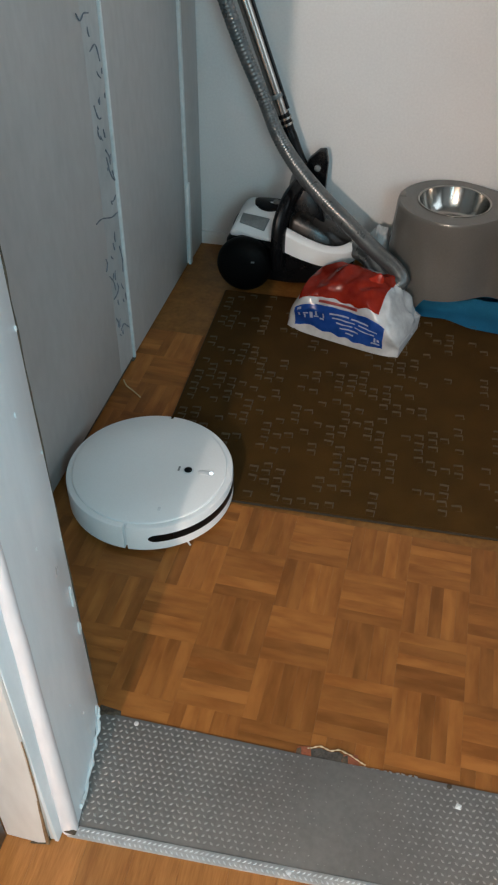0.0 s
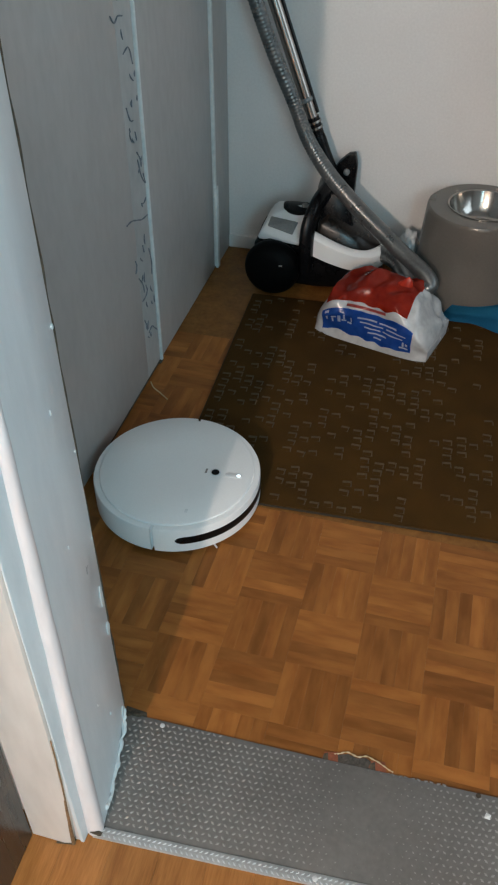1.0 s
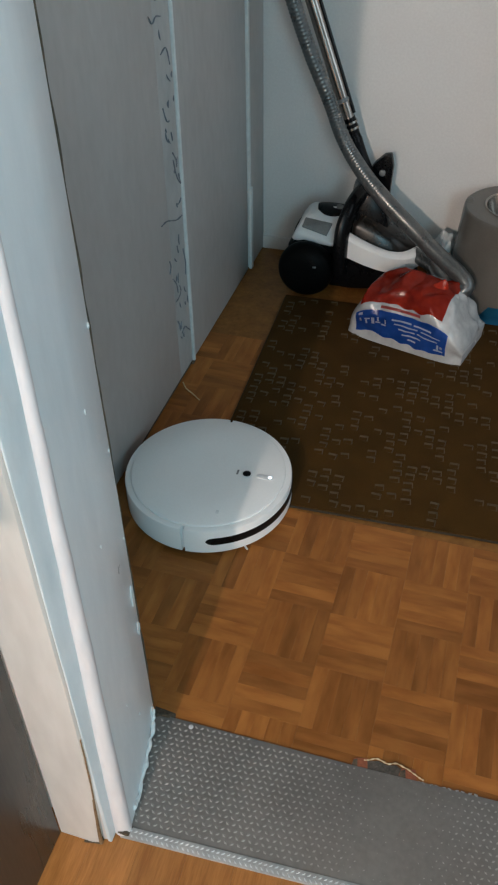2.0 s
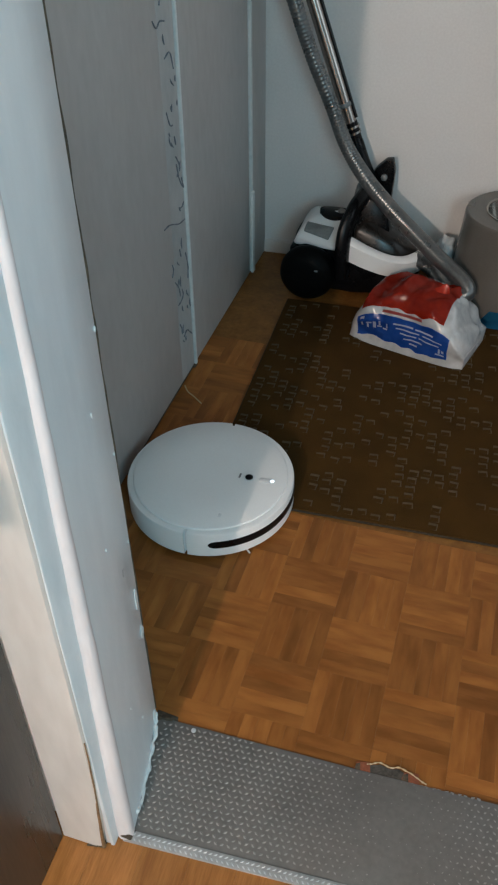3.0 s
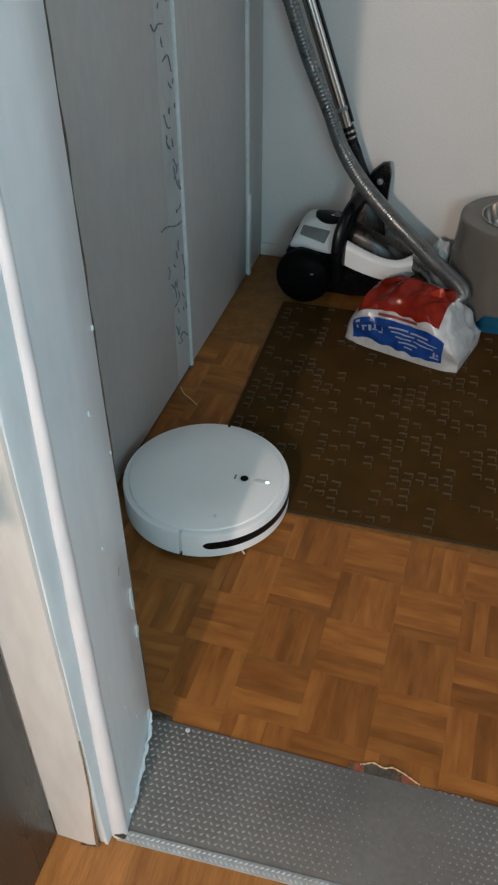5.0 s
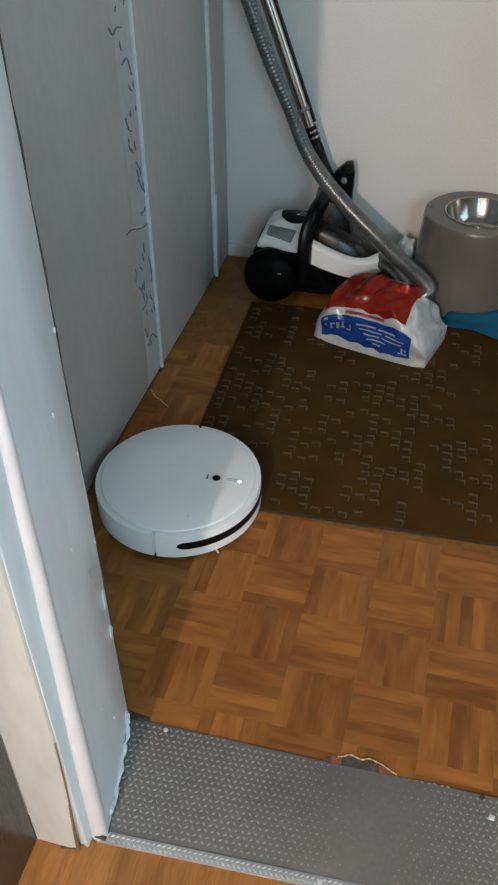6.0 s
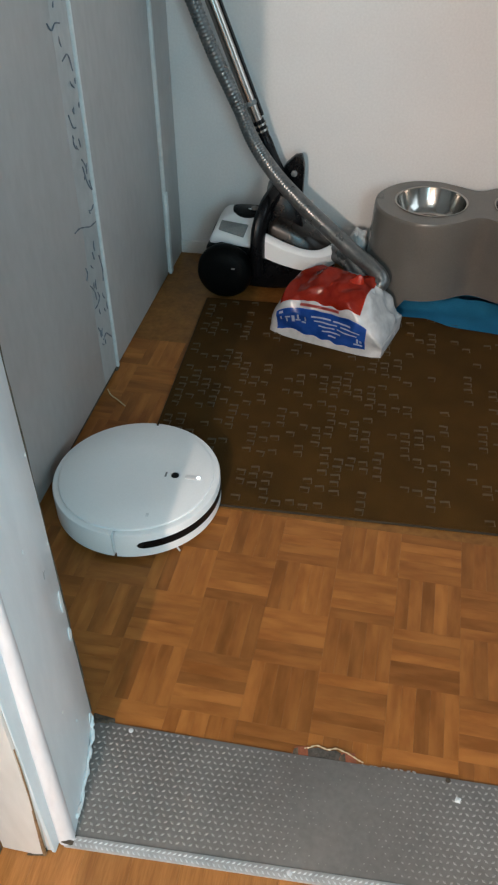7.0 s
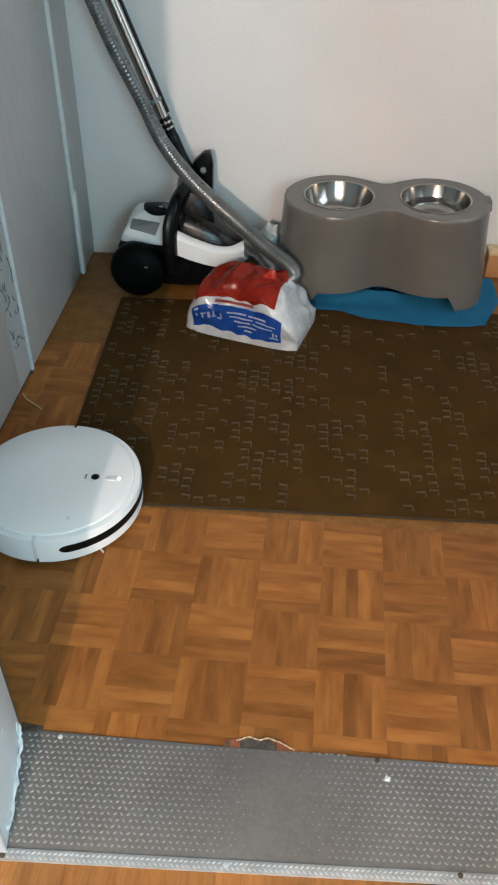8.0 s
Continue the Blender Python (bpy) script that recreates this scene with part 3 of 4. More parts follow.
part("lens_ring", turned([(0.0115, 0.0820), (0.0115, 0.0829), (0.0095, 0.0832)], (RX + 0.083, RY + 0.004, 0), 28), M_LGREY, top)
part("lens", turned([(0.0085, 0.0826), (0.0085, 0.0838), (0.006, 0.0845)], (RX + 0.083, RY + 0.004, 0), 28), M_BLACK, top, "black camera lens")
part("mark", box(RX + 0.061, RX + 0.065, RY - 0.002, RY + 0.012, 0.0818, 0.0826), M_GREY, top, "small grey mark")
pill = [(RX + 0.112 + 0.008 * math.cos(a), RY + 0.004 + 0.0065 * math.sin(a)) for a in [math.pi / 2 + math.pi * k / 8 for k in range(9)]] + [(RX + 0.132 + 0.008 * math.cos(a), RY + 0.004 + 0.0065 * math.sin(a)) for a in [-math.pi / 2 + math.pi * k / 8 for k in range(9)]]
button = part("button", prism(pill, 0.0815, 0.0834, 0.0006), M_LGREY, robot, "pale grey button")
part("led", turned([(0.0042, 0.0832), (0.004, 0.0838), (0.0025, 0.0841)], (RX + 0.133, RY + 0.004, 0), 16), M_LED, button, "lit status light")
for y in (-0.115, 0.115):
    part("wheel", disc_y(RX, 0.03, RY + y - 0.012, RY + y + 0.012, 0.0295), M_MATTE, robot)
part("caster", disc_y(RX + 0.12, 0.012, RY - 0.008, RY + 0.008, 0.012), M_MATTE, robot)
part("mark", box(RX + 0.052, RX + 0.058, RY - 0.122, RY - 0.112, 0.0812, 0.0821, 0.0003), M_LGREY, top, "faint grey printed mark")
brush = part("side_brush", tube([(RX + 0.095, RY - 0.108, 0.010), (RX + 0.112, RY - 0.122, 0.004), (RX + 0.120, RY - 0.129, 0.002)], 0.002, 6), M_LGREY, robot, "pale bristles of the side brush")

# ---- vacuum cleaner ----
vac = thing("vacuum_cleaner", (0.06, 1.53, 0.0), "black and white cylinder vacuum cleaner with a grey hose", "vacuum cleaner")
part("body", hull([(x, y, z) for x, z0, z1, a, b in ((-0.125, 0.06, 0.13, 1.47, 1.60), (-0.08, 0.025, 0.165, 1.440, 1.625), (0.08, 0.022, 0.16, 1.432, 1.632), (0.20, 0.03, 0.10, 1.445, 1.62), (0.255, 0.05, 0.09, 1.49, 1.575)) for y in (a, b) for z in (z0, z1)], 0.012), M_BLACK, vac, "glossy black lower body")
for y0, out in ((1.440, -1), (1.605, 1)):
    dome = [(0.074, 0.0), (0.080, 0.008), (0.082, 0.020), (0.080, 0.034), (0.073, 0.047), (0.060, 0.057), (0.040, 0.063), (0.014, 0.066)] if out < 0 else [(0.078, 0.0), (0.082, 0.010), (0.082, 0.034), (0.074, 0.045), (0.04, 0.05)]
    w = part("wheel", rings([[(-0.056 + q * math.cos(2 * math.pi * k / 48), y0 + out * d, 0.0825 + q * math.sin(2 * math.pi * k / 48)) for k in range(48)] for q, d in dome], True, True, True), M_MATTE, vac, "large domed black wheel")
    # a small grey box stands for the glint on the near wheel
    if out < 0:
        part("hub_badge", box(-0.030, -0.020, 1.3765, 1.384, 0.108, 0.113, 0.001), M_GREY, w)
part("caster", disc_y(0.17, 0.022, 1.50, 1.56, 0.0215, 24), M_MATTE, vac)
cover = part("rear_cover", hull([(-0.112, 1.45, 0.150), (-0.108, 1.61, 0.150), (-0.098, 1.443, 0.182), (-0.098, 1.615, 0.182), (-0.075, 1.487, 0.212), (-0.07, 1.585, 0.214), (-0.02, 1.52, 0.232), (0.03, 1.52, 0.233), (0.045, 1.475, 0.205), (0.045, 1.59, 0.205), (0.045, 1.428, 0.150), (0.045, 1.63, 0.150)], 0.007), M_WHITE, vac, "white rear cover")
part("filter_grille", hull([(-0.076, 1.482, 0.2105), (0.006, 1.470, 0.206), (-0.006, 1.442, 0.1795), (-0.080, 1.451, 0.195), (-0.072, 1.486, 0.200), (0.004, 1.476, 0.195), (-0.006, 1.452, 0.170), (-0.077, 1.459, 0.186)], 0.002), M_GREY, cover, "darker grey vent panel")
oval = [(-0.002 + 0.046 * math.cos(2 * math.pi * k / 28), 1.522 + 0.030 * math.sin(2 * math.pi * k / 28)) for k in range(28)]
bm = prism(oval, 0.215, 0.2365, 0.003)
for v in bm.verts:
    v.co.z += 0.25 * (v.co.y - 1.53) * (1 if v.co.y < 1.53 else -1)
recess = part("control_recess", bm, M_BLACK, cover, "glossy black oval control recess")
part("dial", turned([(0.010, 0.0), (0.0095, 0.006), (0.006, 0.009)], (0.016, 1.518, 0.232), 20), M_GREY, vac, "small grey dial")
part("dust_bin", hull([(0.062, 1.452, 0.135), (0.062, 1.608, 0.135), (0.062, 1.47, 0.215), (0.062, 1.59, 0.215), (0.10, 1.50, 0.232), (0.10, 1.56, 0.232), (0.19, 1.46, 0.10), (0.19, 1.60, 0.10), (0.19, 1.475, 0.168), (0.19, 1.585, 0.168), (0.258, 1.50, 0.09), (0.258, 1.56, 0.09), (0.25, 1.51, 0.135), (0.25, 1.55, 0.135)], 0.012), M_BIN, vac, "smoky transparent dust bin")
part("bin_latch", hull([(0.068, 1.475, 0.215), (0.115, 1.485, 0.200), (0.068, 1.52, 0.25), (0.11, 1.53, 0.24), (0.068, 1.51, 0.2), (0.11, 1.53, 0.2)], 0.006), M_BLACK, vac, "black latch with a pale tip")
path = curve_points([(0.052, 1.424, 0.192), (0.11, 1.419, 0.170), (0.17, 1.424, 0.150), (0.222, 1.448, 0.139), (0.262, 1.49, 0.141), (0.274, 1.53, 0.141), (0.262, 1.57, 0.141), (0.222, 1.612, 0.139), (0.17, 1.632, 0.15), (0.11, 1.639, 0.17), (0.05, 1.636, 0.19)], 6)
loops = []
for i, q in enumerate(path):
    t = (path[min(i + 1, len(path) - 1)] - path[max(i - 1, 0)]).normalized()
    inn = Vector((0, 0, 1)).cross(t).normalized()
    h = 0.060 - 0.022 * (1 - abs(2 * i / (len(path) - 1) - 1))
    loops.append([q, q - Vector((0, 0, 0.006)) - inn * 0.004, q - Vector((0, 0, h)) - inn * 0.002, q - Vector((0, 0, h)) + inn * 0.02, q + inn * 0.024 + Vector((0, 0, 0.004)), q + inn * 0.014 + Vector((0, 0, 0.006))])
part("front_band", rings(loops, True, True, True), M_WHITE, vac, "glossy white band round the front")
part("carry_handle", tube(curve_points([(0.042, 1.418, 0.085), (0.041, 1.414, 0.16), (0.044, 1.428, 0.222), (0.060, 1.468, 0.270), (0.075, 1.53, 0.284), (0.062, 1.592, 0.272), (0.052, 1.63, 0.225), (0.05, 1.645, 0.16)], 7), 0.027, 14, flat=0.72), M_BLACK, vac, "glossy black carrying handle")
part("motor_housing", hull([(0.062, 1.485, 0.19), (0.062, 1.60, 0.19), (0.165, 1.495, 0.17), (0.165, 1.59, 0.17), (0.068, 1.505, 0.29), (0.068, 1.585, 0.29), (0.135, 1.515, 0.285), (0.145, 1.58, 0.27)], 0.010), M_BLACK, vac, "black housing under the tube socket")
part("parking_tab", upright([(0.078, 0.225), (0.076, 0.312), (0.096, 0.345), (0.122, 0.370), (0.142, 0.373), (0.150, 0.338), (0.146, 0.225)], 1.575, 1.605, 0.006), M_BLACK, vac, "black parking clip")
part("clip_boss", disc_y(0.121, 0.322, 1.567, 1.58, 0.009, 16, 0.002), M_GREY, vac)
tube_dir = Vector((-0.181, 0.0, 0.461)).normalized()
foot = Vector((0.020, 1.56, 0.46))
wand = part("wand", tube([foot + tube_dir * (0.66 * k / 10) for k in range(11)], 0.0175, 20), M_WAND, vac, "telescopic polished steel tube")
part("wand_collar", tube([foot + tube_dir * 0.055, foot + tube_dir * 0.058, foot + tube_dir * 0.064, foot + tube_dir * 0.067], lambda i: 0.0178 if i in (0, 3) else 0.0192, 20), M_GREY, wand)
rail = [foot + tube_dir * (0.02 + 0.62 * k / 8) + Vector((0.0175, 0.002, 0.006)) for k in range(9)]
part("wand_rail", tube(rail, 0.0055, 8), M_BLACK, wand, "black rail along the tube")
part("wand_socket", tube(curve_points([foot + tube_dir * 0.012, foot - tube_dir * 0.03, foot - tube_dir * 0.09, (0.095, 1.555, 0.285), (0.105, 1.55, 0.225)], 5), lambda i: 0.0215 if i > 6 else 0.0195, 16), M_BLACK, vac, "black plastic socket")
for d in (-0.004, -0.020):
    part("clip_ring", tube([foot + tube_dir * (d + 0.003 * k) for k in range(3)], 0.0222, 18), M_STEEL, vac, "bright metal ring")
part("socket_lever", tube([foot + Vector((0.026, -0.004, -0.03)), foot + Vector((0.045, -0.004, -0.08)), foot + Vector((0.062, -0.002, -0.125))], 0.007, 8), M_MATTE, vac)
hose_path = curve_points([(-0.215, 1.535, 1.06), (-0.185, 1.51, 0.90), (-0.131, 1.50, 0.765), (-0.084, 1.50, 0.650), (-0.025, 1.50, 0.527), (0.018, 1.49, 0.438), (0.080, 1.46, 0.366), (0.157, 1.43, 0.301), (0.234, 1.40, 0.248), (0.311, 1.36, 0.203), (0.377, 1.32, 0.171), (0.397, 1.298, 0.152), (0.383, 1.288, 0.139), (0.362, 1.31, 0.130), (0.335, 1.36, 0.126), (0.300, 1.44, 0.126), (0.245, 1.50, 0.125)], 52)
part("hose", tube(hose_path, lambda i: 0.0192 + 0.0032 * min(1, max(0, (i - 230) / 140)) - (0 if i % 4 > 1 else 0.0012 - 0.0009 * min(1, max(0, (i - 230) / 140))), 18), M_HOSE, vac, "ribbed grey flexible hose", 80)
part("hose_handle", tube(curve_points([(-0.2, 1.52, 1.0), (-0.222, 1.54, 1.09), (-0.218, 1.555, 1.12), (-0.205, 1.56, 1.09), (-0.19, 1.56, 1.03)], 6), 0.019, 14), M_BLACK, vac, "black hose handle")

# ---- pet food bag ----
bag = thing("pet_food_bag", (0.26, 1.27, 0.0072), "half-empty white, red and blue plastic bag slumped on the mat", "bag")
B0, BU, BV = Vector((0.098, 1.216, 0.0075)), Vector((0.312, -0.094, 0)), Vector((0.058, 0.200, 0))


def bag_point(u, a, lift=0.0):
    """u runs along the bag, a from the front foot (0) over the top (0.5) to the back foot (1)."""
    end = max(0.0, 1 - abs(2 * u - 1) ** 5)
    high = (0.120 + 0.045 * math.sin(math.pi * min(1, u * 1.02)) ** 0.5 + 0.004 * math.exp(-((u - 0.78) / 0.10) ** 2)) * (0.42 + 0.58 * end)
    th = math.pi * (1 - a)
    c, s = math.cos(th), max(0.0, math.sin(th))
    v = 0.5 + 0.5 * math.copysign(abs(c) ** 0.75, c)
    v = 0.04 + v * 0.92
    z = high * s ** 0.62
    shrink = 0.16 * (1 - end)
    v = v * (1 - shrink) + 0.5 * shrink
    p = B0 + BU * u + BV * v + Vector((0, 0, z))
    q = p * 17
    crease = noise.noise(q) * 0.010 - abs(noise.noise(q * 0.9 + Vector((3, 1, 7)))) * 0.022 + abs(noise.noise(q * 0.6 + Vector((9, 2, 4)))) * 0.018 - abs(noise.noise(q * 2.2 + Vector((5, 5, 1)))) * 0.005 + 0.003
    crease *= 1 + 1.3 * max(0.0, (u - 0.82) / 0.18)
    out = Vector((BV.x * c, BV.y * c, 0)).normalized() * abs(c) + Vector((0, 0, s))
    k = min(1.0, z / 0.02)
    return p + out * (crease * k + lift)


def bag_patch(u0, u1, a0, a1, nu, na, lift, wave=0.0):
    loops = []
    for i in range(nu + 1):
        u = u0 + (u1 - u0) * i / nu
        e = wave * noise.noise(Vector((u * 9, 2.0, 1.0)))
        loops.append([bag_point(u, a0 + e + (a1 - a0) * j / na, lift) for j in range(na + 1)])
    own = rings(loops, False)
    bmesh.ops.solidify(own, geom=own.faces[:], thickness=0.0006)
    return own


loops = [[bag_point(i / 44, j / 40) for j in range(41)] for i in range(45)]
film = part("film", rings(loops, True, True, True), M_BAGW, bag, "crinkled white plastic film", 60)
part("red_panel", bag_patch(0.10, 0.80, 0.205, 0.66, 44, 30, 0.0030, 0.035), M_BAGR, bag, "glossy red upper panel", 60)
label = part("blue_label", bag_patch(0.08, 0.87, 0.014, 0.150, 44, 18, 0.0026, 0.010), M_BAGB, bag, "blue printed label", 60)
for u0, u1, a0, a1 in ((0.11, 0.15, 0.118, 0.136), (0.12, 0.14, 0.075, 0.098), (0.17, 0.215, 0.088, 0.096), (0.175, 0.19, 0.060, 0.086), (0.225, 0.25, 0.062, 0.100), (0.26, 0.30, 0.070, 0.078), (0.275, 0.29, 0.080, 0.108), (0.31, 0.35, 0.062, 0.070), (0.34, 0.352, 0.074, 0.100),
                       (0.40, 0.56, 0.104, 0.114), (0.58, 0.74, 0.102, 0.111), (0.42, 0.62, 0.082, 0.089), (0.65, 0.82, 0.084, 0.090), (0.46, 0.60, 0.062, 0.068), (0.62, 0.80, 0.064, 0.070), (0.50, 0.66, 0.044, 0.050), (0.55, 0.62, 0.028, 0.034), (0.78, 0.85, 0.028, 0.034), (0.80, 0.815, 0.036, 0.058), (0.825, 0.845, 0.042, 0.056)):
    part("print_bar", bag_patch(u0, u1, a0, a1, 8, 4, 0.0038), M_PRINT, label, "white printed bar", 60)
part("print_bar", bag_patch(0.28, 0.62, 0.166, 0.186, 14, 4, 0.0026), M_REDPRINT, bag, "faded red printed bar", 60)
part("knot", bumpy(hull([(0.315, 1.235, 0.155), (0.349, 1.225, 0.15), (0.342, 1.26, 0.15), (0.319, 1.26, 0.155), (0.315, 1.24, 0.190), (0.348, 1.235, 0.196), (0.352, 1.252, 0.186), (0.332, 1.24, 0.18)], 0.006), 0.008, 45), M_BAGR, bag, "twisted red bag end", 60)
part("gathered_end", bumpy(hull([(0.36, 1.18, 0.08), (0.385, 1.21, 0.10), (0.360, 1.225, 0.165), (0.378, 1.24, 0.16), (0.400, 1.28, 0.10), (0.372, 1.29, 0.08), (0.348, 1.215, 0.14), (0.42, 1.24, 0.05), (0.418, 1.19, 0.025), (0.43, 1.31, 0.03)], 0.006), 0.008, 40), M_BAGW, bag, "gathered translucent bag end", 60)

# ---- clear crumpled bag behind the hose ----
bm = bmesh.new()
bmesh.ops.create_icosphere(bm, subdivisions=4, radius=1)
for v in bm.verts:
    n = v.co.copy()
    r = 1 + 0.22 * noise.noise(n * 2.1) + 0.14 * noise.noise(n * 5.0)
    v.co = Vector((0.318 + 0.036 * n.x * r, 1.545 + 0.05 * n.y * r, max(0.001, 0.088 + 0.092 * n.z * r)))
solid("plastic_bag", bm, M_CLEAR, "crumpled clear plastic bag on the floor by the wall", "bag", "", 60)

# ---- pet bowl stand ----
stand = thing("pet_bowl_stand", (0.648, 1.525, 0.0), "taupe plastic double pet bowl stand on a blue cloth", "pet feeder")
CL, CR, CY, SR, TOP = (0.504, 1.524), (0.788, 1.528), 1.526, 0.147, 0.284


def stand_outline():
    pts = []
    for k in range(13):
        a = radians(58 + (302 - 58) * k / 12)
        pts.append((CL[0] + SR * math.cos(a), CL[1] + SR * math.sin(a), 0))
    pts.append((0.646, CY - 0.084, 0))
    for k in range(13):
        a = radians(-122 + (244) * k / 12)
        pts.append((CR[0] + SR * math.cos(a), CR[1] + SR * math.sin(a), 0))
    pts.append((0.646, CY + 0.094, 0))
    out = curve_points(pts + [pts[0]], 5)[:-1]
    return out


OUT = stand_outline()


def stand_ring(z, grow, arch=0.0):
    ring = []
    for q in OUT:
        c = Vector((0.646, CY, 0))
        d = q - c
        x, y = c.x + d.x * (1 + grow * 0.9), c.y + d.y * (1 + grow * 0.7)
        y = min(y, BACK - 0.003)
        lift = 0.0
        if arch and y < CY - 0.05:
            lift = arch * max(0.0, min(1.0, (x - 0.435) / 0.03)) * max(0.0, min(1.0, (0.868 - x) / 0.03))
            lift *= 1.0 - 0.12 * math.exp(-((x - 0.646) / 0.05) ** 2)
        ring.append((x, y, z + lift))
    return ring


skin = [stand_ring(0.0045, 0.10, 0.054), stand_ring(0.03, 0.092, 0.038), stand_ring(0.08, 0.072, 0.014), stand_ring(0.16, 0.036), stand_ring(0.23, 0.012), stand_ring(TOP - 0.010, 0.001), stand_ring(TOP - 0.003, -0.006), stand_ring(TOP, -0.024)]
bm = rings(skin, True, False, False)
bm.verts.ensure_lookup_table()
n = len(OUT)
mid = 0.646
for cx, cy, side in ((0.512, 1.526, -1), (0.783, 1.528, 1)):
    edge = [Vector((q[0], q[1])) for q in skin[-1]]
    segs = [(a, b) for a, b in zip(edge, edge[1:] + edge[:1])]
    inner, outer = [], []
    for k in range(160):
        a = 2 * math.pi * k / 160
        d = Vector((math.cos(a), math.sin(a)))
        best = 9.0
        for p, q in segs:
            e = q - p
            den = d.x * e.y - d.y * e.x
            if abs(den) > 1e-9:
                w = p - Vector((cx, cy))
                t, s = (w.x * e.y - w.y * e.x) / den, (w.x * d.y - w.y * d.x) / den
                if t > 0 and -1e-6 <= s <= 1 + 1e-6:
                    best = min(best, t)
        if d.x * side < 0:
            best = min(best, (mid - cx) / d.x)
        inner.append((cx + 0.098 * d.x, cy + 0.098 * d.y))
        outer.append((cx + best * d.x, cy + best * d.y))
    rings([[(x, y, TOP) for x, y in outer], [(x, y, TOP) for x, y in inner], [(x, y, TOP - 0.03) for x, y in inner]], True, False, False, bm)
part("stand_body", bm, M_TAUPE, stand, "taupe moulded plastic body", 50)
for x in (0.371, 0.930):
    part("lug", hull([(x - 0.014, 1.520, TOP - 0.03), (x + 0.014, 1.520, TOP - 0.03), (x - 0.012, 1.566, TOP - 0.03), (x + 0.012, 1.566, TOP - 0.03), (x - 0.010, 1.526, TOP + 0.004), (x + 0.010, 1.526, TOP + 0.004), (x - 0.008, 1.558, TOP + 0.004), (x + 0.008, 1.558, TOP + 0.004)], 0.005), M_TAUPE, stand)
for cx, cy, water in ((0.512, 1.526, False), (0.783, 1.528, True)):
    bowl = part("bowl", turned([(0.088, TOP - 0.028), (0.0955, TOP - 0.001), (0.0985, TOP + 0.0006), (0.1005, TOP + 0.0012), (0.1005, TOP + 0.0024), (0.0985, TOP + 0.0028), (0.0955, TOP + 0.0010), (0.093, TOP - 0.008), (0.082, TOP - 0.040), (0.072, TOP - 0.058), (0.06, TOP - 0.065), (0.03, TOP - 0.066), (0.0005, TOP - 0.066)], (cx, cy, 0), 64, False, True), M_STEEL, stand, "polished steel bowl")
    if water:
        part("water", turned([(0.0852, 0.0), (0.0004, 0.0)], (cx, cy, TOP - 0.030), 48, False, True), M_WATER, bowl, "still water")

# ---- blue cloth under the stand ----
bm = bmesh.new()
front = curve_points([(0.446, 1.362, 0), (0.49, 1.357, 0), (0.535, 1.358, 0), (0.595, 1.330, 0), (0.67, 1.316, 0), (0.75, 1.303, 0), (0.86, 1.300, 0), (0.944, 1.312, 0)], 5)
loops = []
for i, q in enumerate(front):
    row = []
    for j in range(15):
        y = q.y + (1.60 - q.y) * j / 14
        x = q.x + 0.006 * math.sin(9 * y) + 0.055 * max(0.0, (q.x - 0.80) / 0.144) * min(1.0, j / 7)
        z = 0.0085 if y < 1.392 else 0.0085 - min(0.006, (y - 1.392) * 0.35)
        z += 0.0028 * (1 + noise.noise(Vector((x * 22, y * 26, 0)))) if y < 1.43 or x > 0.95 else 0.0
        z = min(z, 0.0105) if y > 1.39 else z
        z += 0.040 * math.exp(-((y - 1.440) / 0.022) ** 2) * max(0.0, min(1.0, (x - 0.43) / 0.05)) * max(0.0, min(1.0, (0.86 - x) / 0.04)) * (0.8 + 0.3 * noise.noise(Vector((x * 14, 3.0, 0))))
        row.append((x, y, z))
    loops.append(row)
bm = rings(loops, False)
bmesh.ops.solidify(bm, geom=bm.faces[:], thickness=0.0012)
solid("floor_cloth", bm, M_BLUE, "blue cleaning cloth lying under the bowl stand", "cloth", "", 60)

# ---- small things ----
block = thing("wood_offcut", (1.04, 1.64, 0.0), "reddish wooden offcut standing against the wall", "wood")
part("block", box(0.985, 1.10, 1.615, 1.663, 0.0, 0.075, 0.003), M_WOOD, block)
part("block_cap", box(0.983, 1.10, 1.612, 1.663, 0.0752, 0.088, 0.003), M_TORN, block, "pale end grain")
solid("straw", tube(curve_points([(-0.262, 0.900, 0.004), (-0.245, 0.875, 0.006), (-0.225, 0.862, 0.004), (-0.199, 0.842, 0.002)], 5), 0.0016, 6), M_STRAW, "bit of dry straw lying on the parquet", "straw", "")
part("paint_band", prism([(left_x(0.905) - 0.004, 0.905), (left_x(0.905) + 0.0002, 0.905), (left_x(0.990) + 0.0003, 0.990), (left_x(0.990) - 0.004, 0.990)], 0.014, HIGH - 0.01), M_BAND, west, "bluer rubbed paint beside the cover strip")
marks = thing("pencil_marks", (left_x(0.93), 0.93, 0.4), "blue-black pencil scribbles on the painted panel", "scribble", kind="structure")
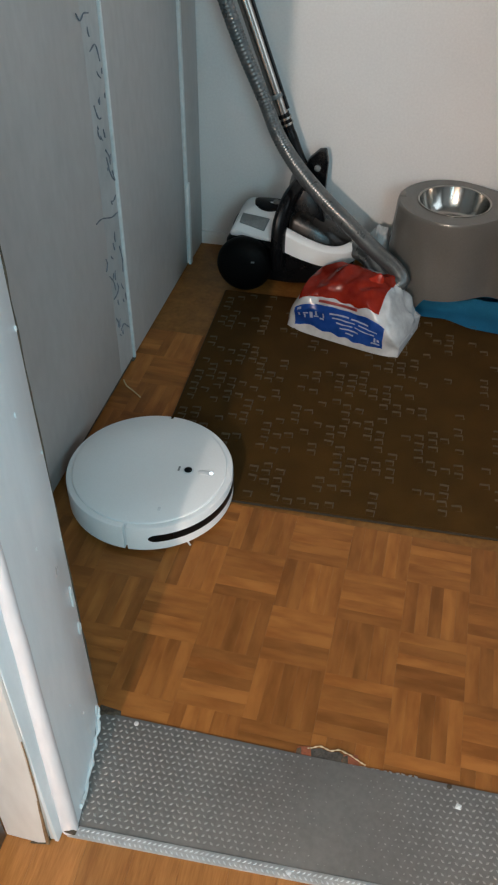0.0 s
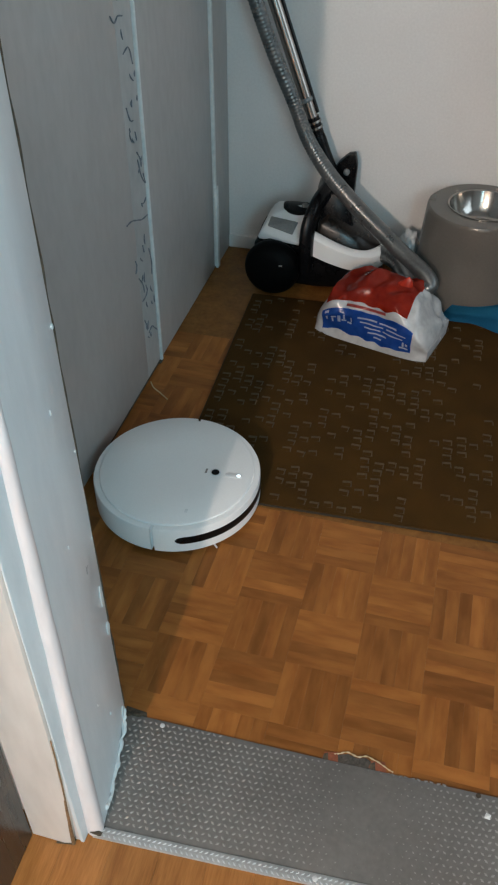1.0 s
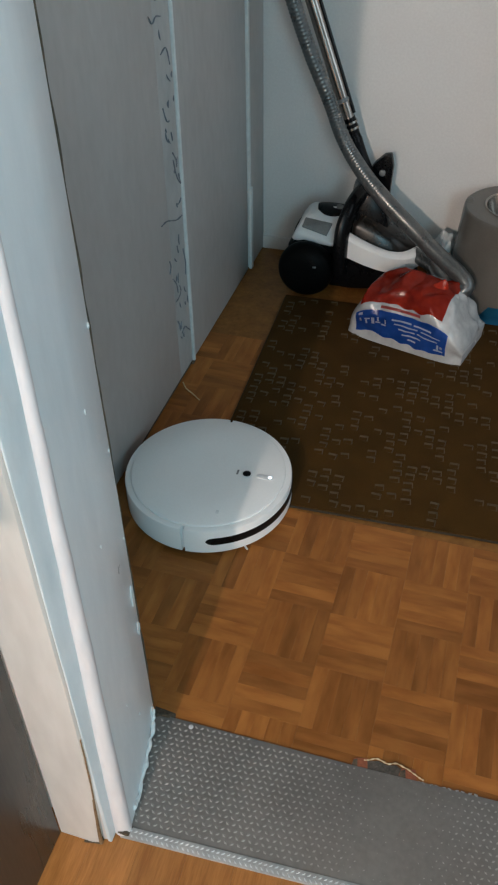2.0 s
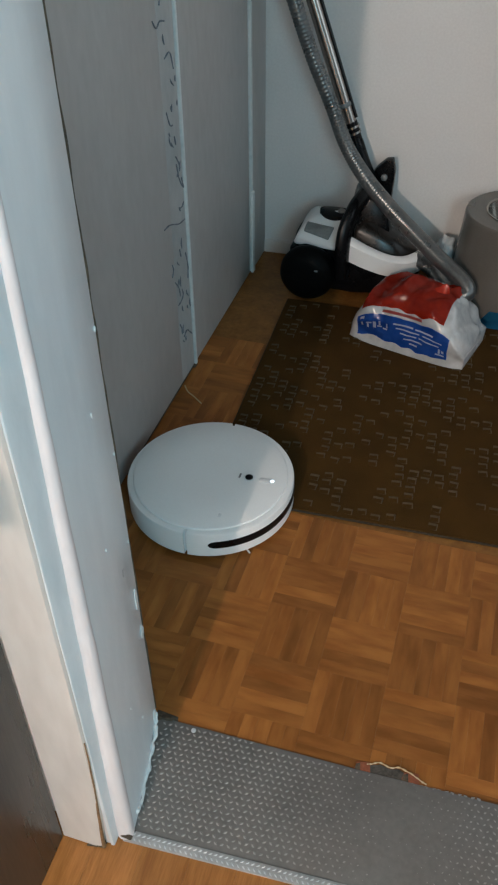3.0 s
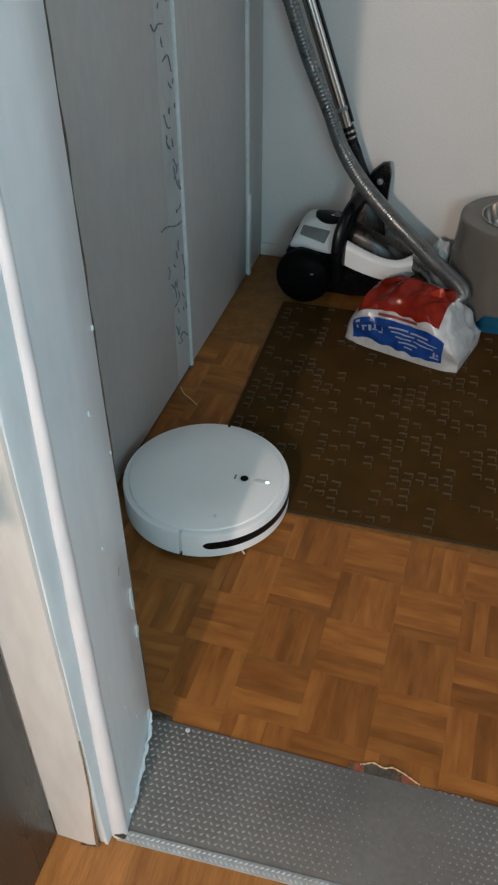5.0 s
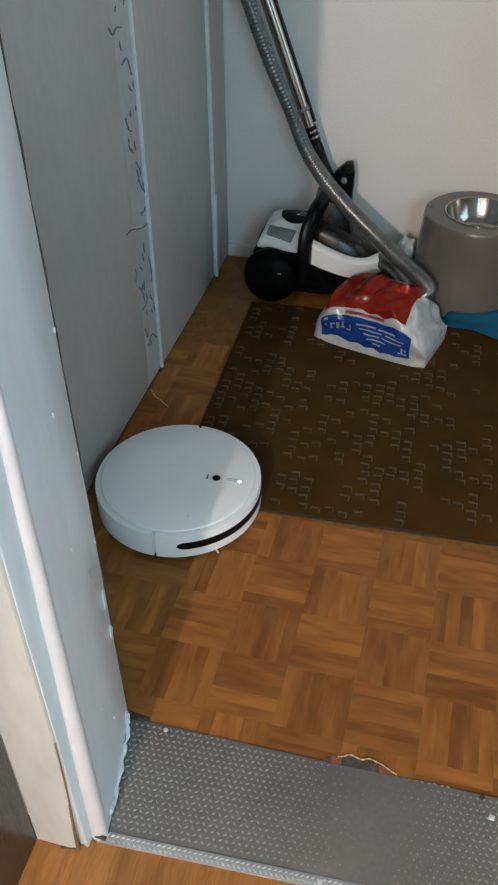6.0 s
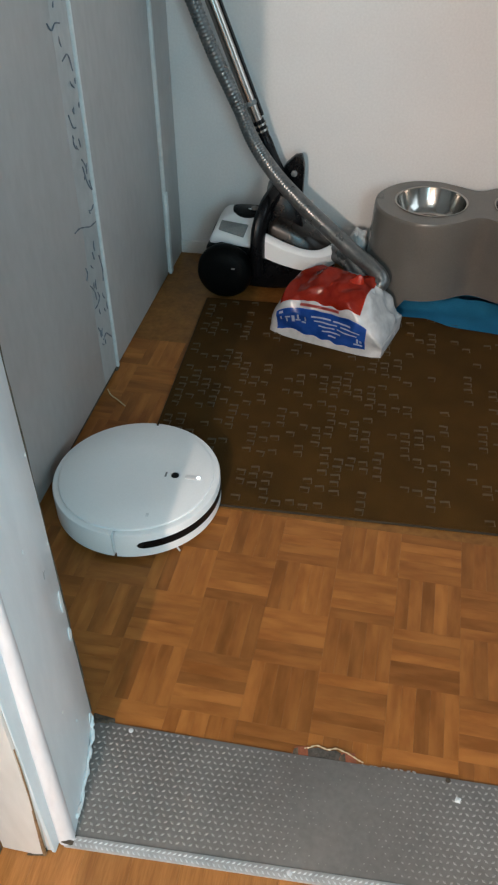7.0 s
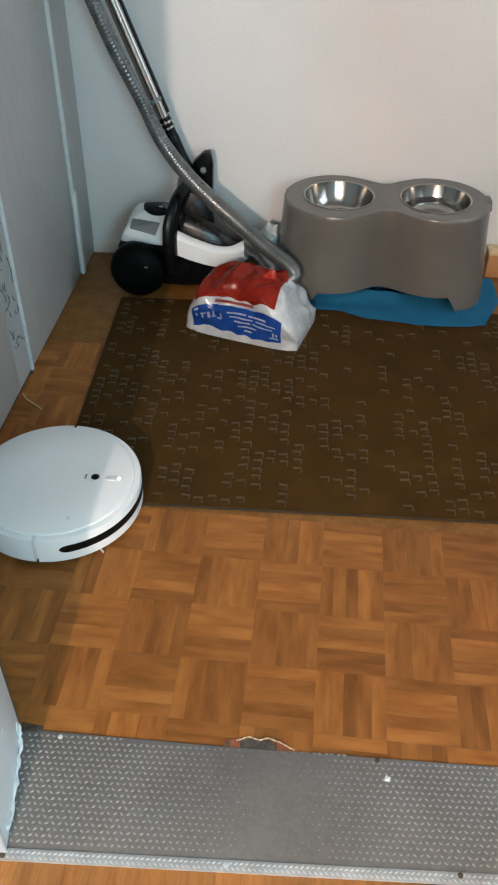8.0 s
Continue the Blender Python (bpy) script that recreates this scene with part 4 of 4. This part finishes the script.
for line in (((0.862, 0.449), (0.89, 0.447), (0.92, 0.436), (0.95, 0.424), (0.985, 0.42)), ((0.884, 0.858), (0.90, 0.842), (0.92, 0.85), (0.942, 0.846)), ((0.955, 0.576), (0.968, 0.56), (0.975, 0.545)), ((0.955, 0.56), (0.968, 0.52), (0.988, 0.495), (0.98, 0.52)), ((0.909, 0.234), (0.93, 0.236), (0.943, 0.246), (0.938, 0.262)), ((0.93, 0.133), (0.95, 0.14), (0.965, 0.128), (0.985, 0.108)), ((0.885, 0.32), (0.895, 0.335), (0.89, 0.35)), ((0.90, 0.30), (0.92, 0.275), (0.925, 0.25)), ((0.955, 0.46), (0.97, 0.455), (0.985, 0.462)), ((0.93, 0.78), (0.96, 0.785), (0.975, 0.75)), ((0.91, 0.18), (0.918, 0.165)), ((0.955, 0.62), (0.96, 0.60)), ((0.92, 0.68), (0.935, 0.65), (0.95, 0.645)), ((0.975, 0.34), (0.985, 0.30), (0.98, 0.27)), ((0.94, 0.365), (0.945, 0.345))):
    part("stroke", tube(curve_points([(left_x(y) + 0.0012, y, z) for y, z in line], 5), lambda i: 0.0010 + 0.0009 * abs(math.sin(i * 0.7 + line[0][1] * 40)), 5), M_PENCIL, marks)
random.seed(31)
for k in range(26):
    y, z, a = random.uniform(0.918, 0.982), 0.12 + 0.78 * random.random() ** 1.4, random.uniform(0.9, 2.4)
    long = random.uniform(0.004, 0.013)
    line = [(y + long * (d * math.cos(a) + 0.25 * d * d), z + long * d * math.sin(a)) for d in (-1, 0, 1)]
    part("stroke", tube(curve_points([(left_x(q) + 0.0012, q, h) for q, h in line], 4), lambda i: 0.0007 + 0.0011 * math.sin(math.pi * min(1, (i + 0.5) / 8)), 5), M_PENCIL, marks)

# ---- wooden floors, piece by piece ----
PITCH, TURN_P, ORG = 0.121, radians(-2.0), Vector((0.238, 0.163, 0))
U, V = Vector((math.cos(TURN_P), math.sin(TURN_P), 0)), Vector((-math.sin(TURN_P), math.cos(TURN_P), 0))
room_floor = solid("floor", box(-0.45, 2.0, -0.19, BACK, -0.0094, -0.0082), M_UNDER, "mosaic parquet floor of small oak fingers", "floor")
hall_floor = solid("hall_floor", box(-1.3, 1.3, -4.6, -0.19, -0.0094, -0.0082), M_UNDER, "honey-coloured plank floor of the hall", "floor")


def plank_mesh(name, length, width, material, bevel=0.0008):
    h, w = length / 2 - 0.00005, width / 2 - 0.00005
    lo = [(-h, -w, -0.008), (h, -w, -0.008), (h, w, -0.008), (-h, w, -0.008)]
    mid = [(-h, -w, -bevel), (h, -w, -bevel), (h, w, -bevel), (-h, w, -bevel)]
    hi = [(-h + bevel, -w + bevel, 0), (h - bevel, -w + bevel, 0), (h - bevel, w - bevel, 0), (-h + bevel, w - bevel, 0)]
    return finish(name, rings([lo, mid, hi], True, False, True), material)


FINGER = plank_mesh("finger", PITCH, PITCH / 5, M_PLANK, 0.00004)
random.seed(21)
rest, made = bmesh.new(), 0
for bv in range(-2, 14):
    for bu in range(-6, 16):
        c = ORG + U * (bu + 0.5) * PITCH + V * (bv + 0.5) * PITCH
        if not (-0.36 < c.x < 2.05 and -0.09 < c.y < 1.74):
            continue
        along = (bu + bv) % 2 == 0
        near = c.y < 0.56 and -0.3 < c.x < 0.9
        edge = left_x(c.y)
        for k in range(5):
            off = (k - 2) * PITCH / 5
            p = c + (V if along else U) * off
            if p.x < edge - 0.05:
                continue
            drop = random.uniform(-0.0001, 0.0)
            angle = TURN_P + (0 if along else math.pi / 2)
            if near or (c.x < 0.0 and c.y < 1.2):
                ob = new("plank", FINGER)
                ob.parent = room_floor
                ob.location, ob.rotation_euler = (p.x, p.y, drop), (0, 0, angle + (math.pi if random.random() < 0.5 else 0))
                made += 1
            else:
                m = Matrix.Translation((p.x, p.y, drop)) @ Matrix.Rotation(angle, 4, "Z")
                h, w = PITCH / 2 - 0.00006, PITCH / 10 - 0.00006
                rest.faces.new([rest.verts.new(m @ Vector(q)) for q in ((-h, -w, 0), (h, -w, 0), (h, w, 0), (-h, w, 0))])
tagged(part("far_planks", rest, M_REST, room_floor, "", None), kind="stuff")
far = bmesh.new()
for i in range(38):
    for j in range(5):
        x, y = -1.282 + 0.072 * i, -0.64 - 0.9 * j
        if -0.17 < x < 0.70 and j < 2 or x > 1.31:
            continue
        far.faces.new([far.verts.new(q) for q in ((x - 0.0357, y - 0.4497, -0.0002), (x + 0.0357, y - 0.4497, -0.0002), (x + 0.0357, y + 0.4497, -0.0002), (x - 0.0357, y + 0.4497, -0.0002))])
tagged(part("far_boards", far, M_HALL, hall_floor, "", None), kind="stuff")
BOARD = plank_mesh("board", 0.9, 0.072, M_HALL, 0.0005)
for i in range(12):
    for j in range(2):
        ob = new("plank", BOARD)
        ob.parent = hall_floor
        ob.location, ob.rotation_euler = (-0.13 + 0.072 * i, -0.640 - 0.9 * j, random.uniform(-0.0004, 0)), (0, 0, math.pi / 2)
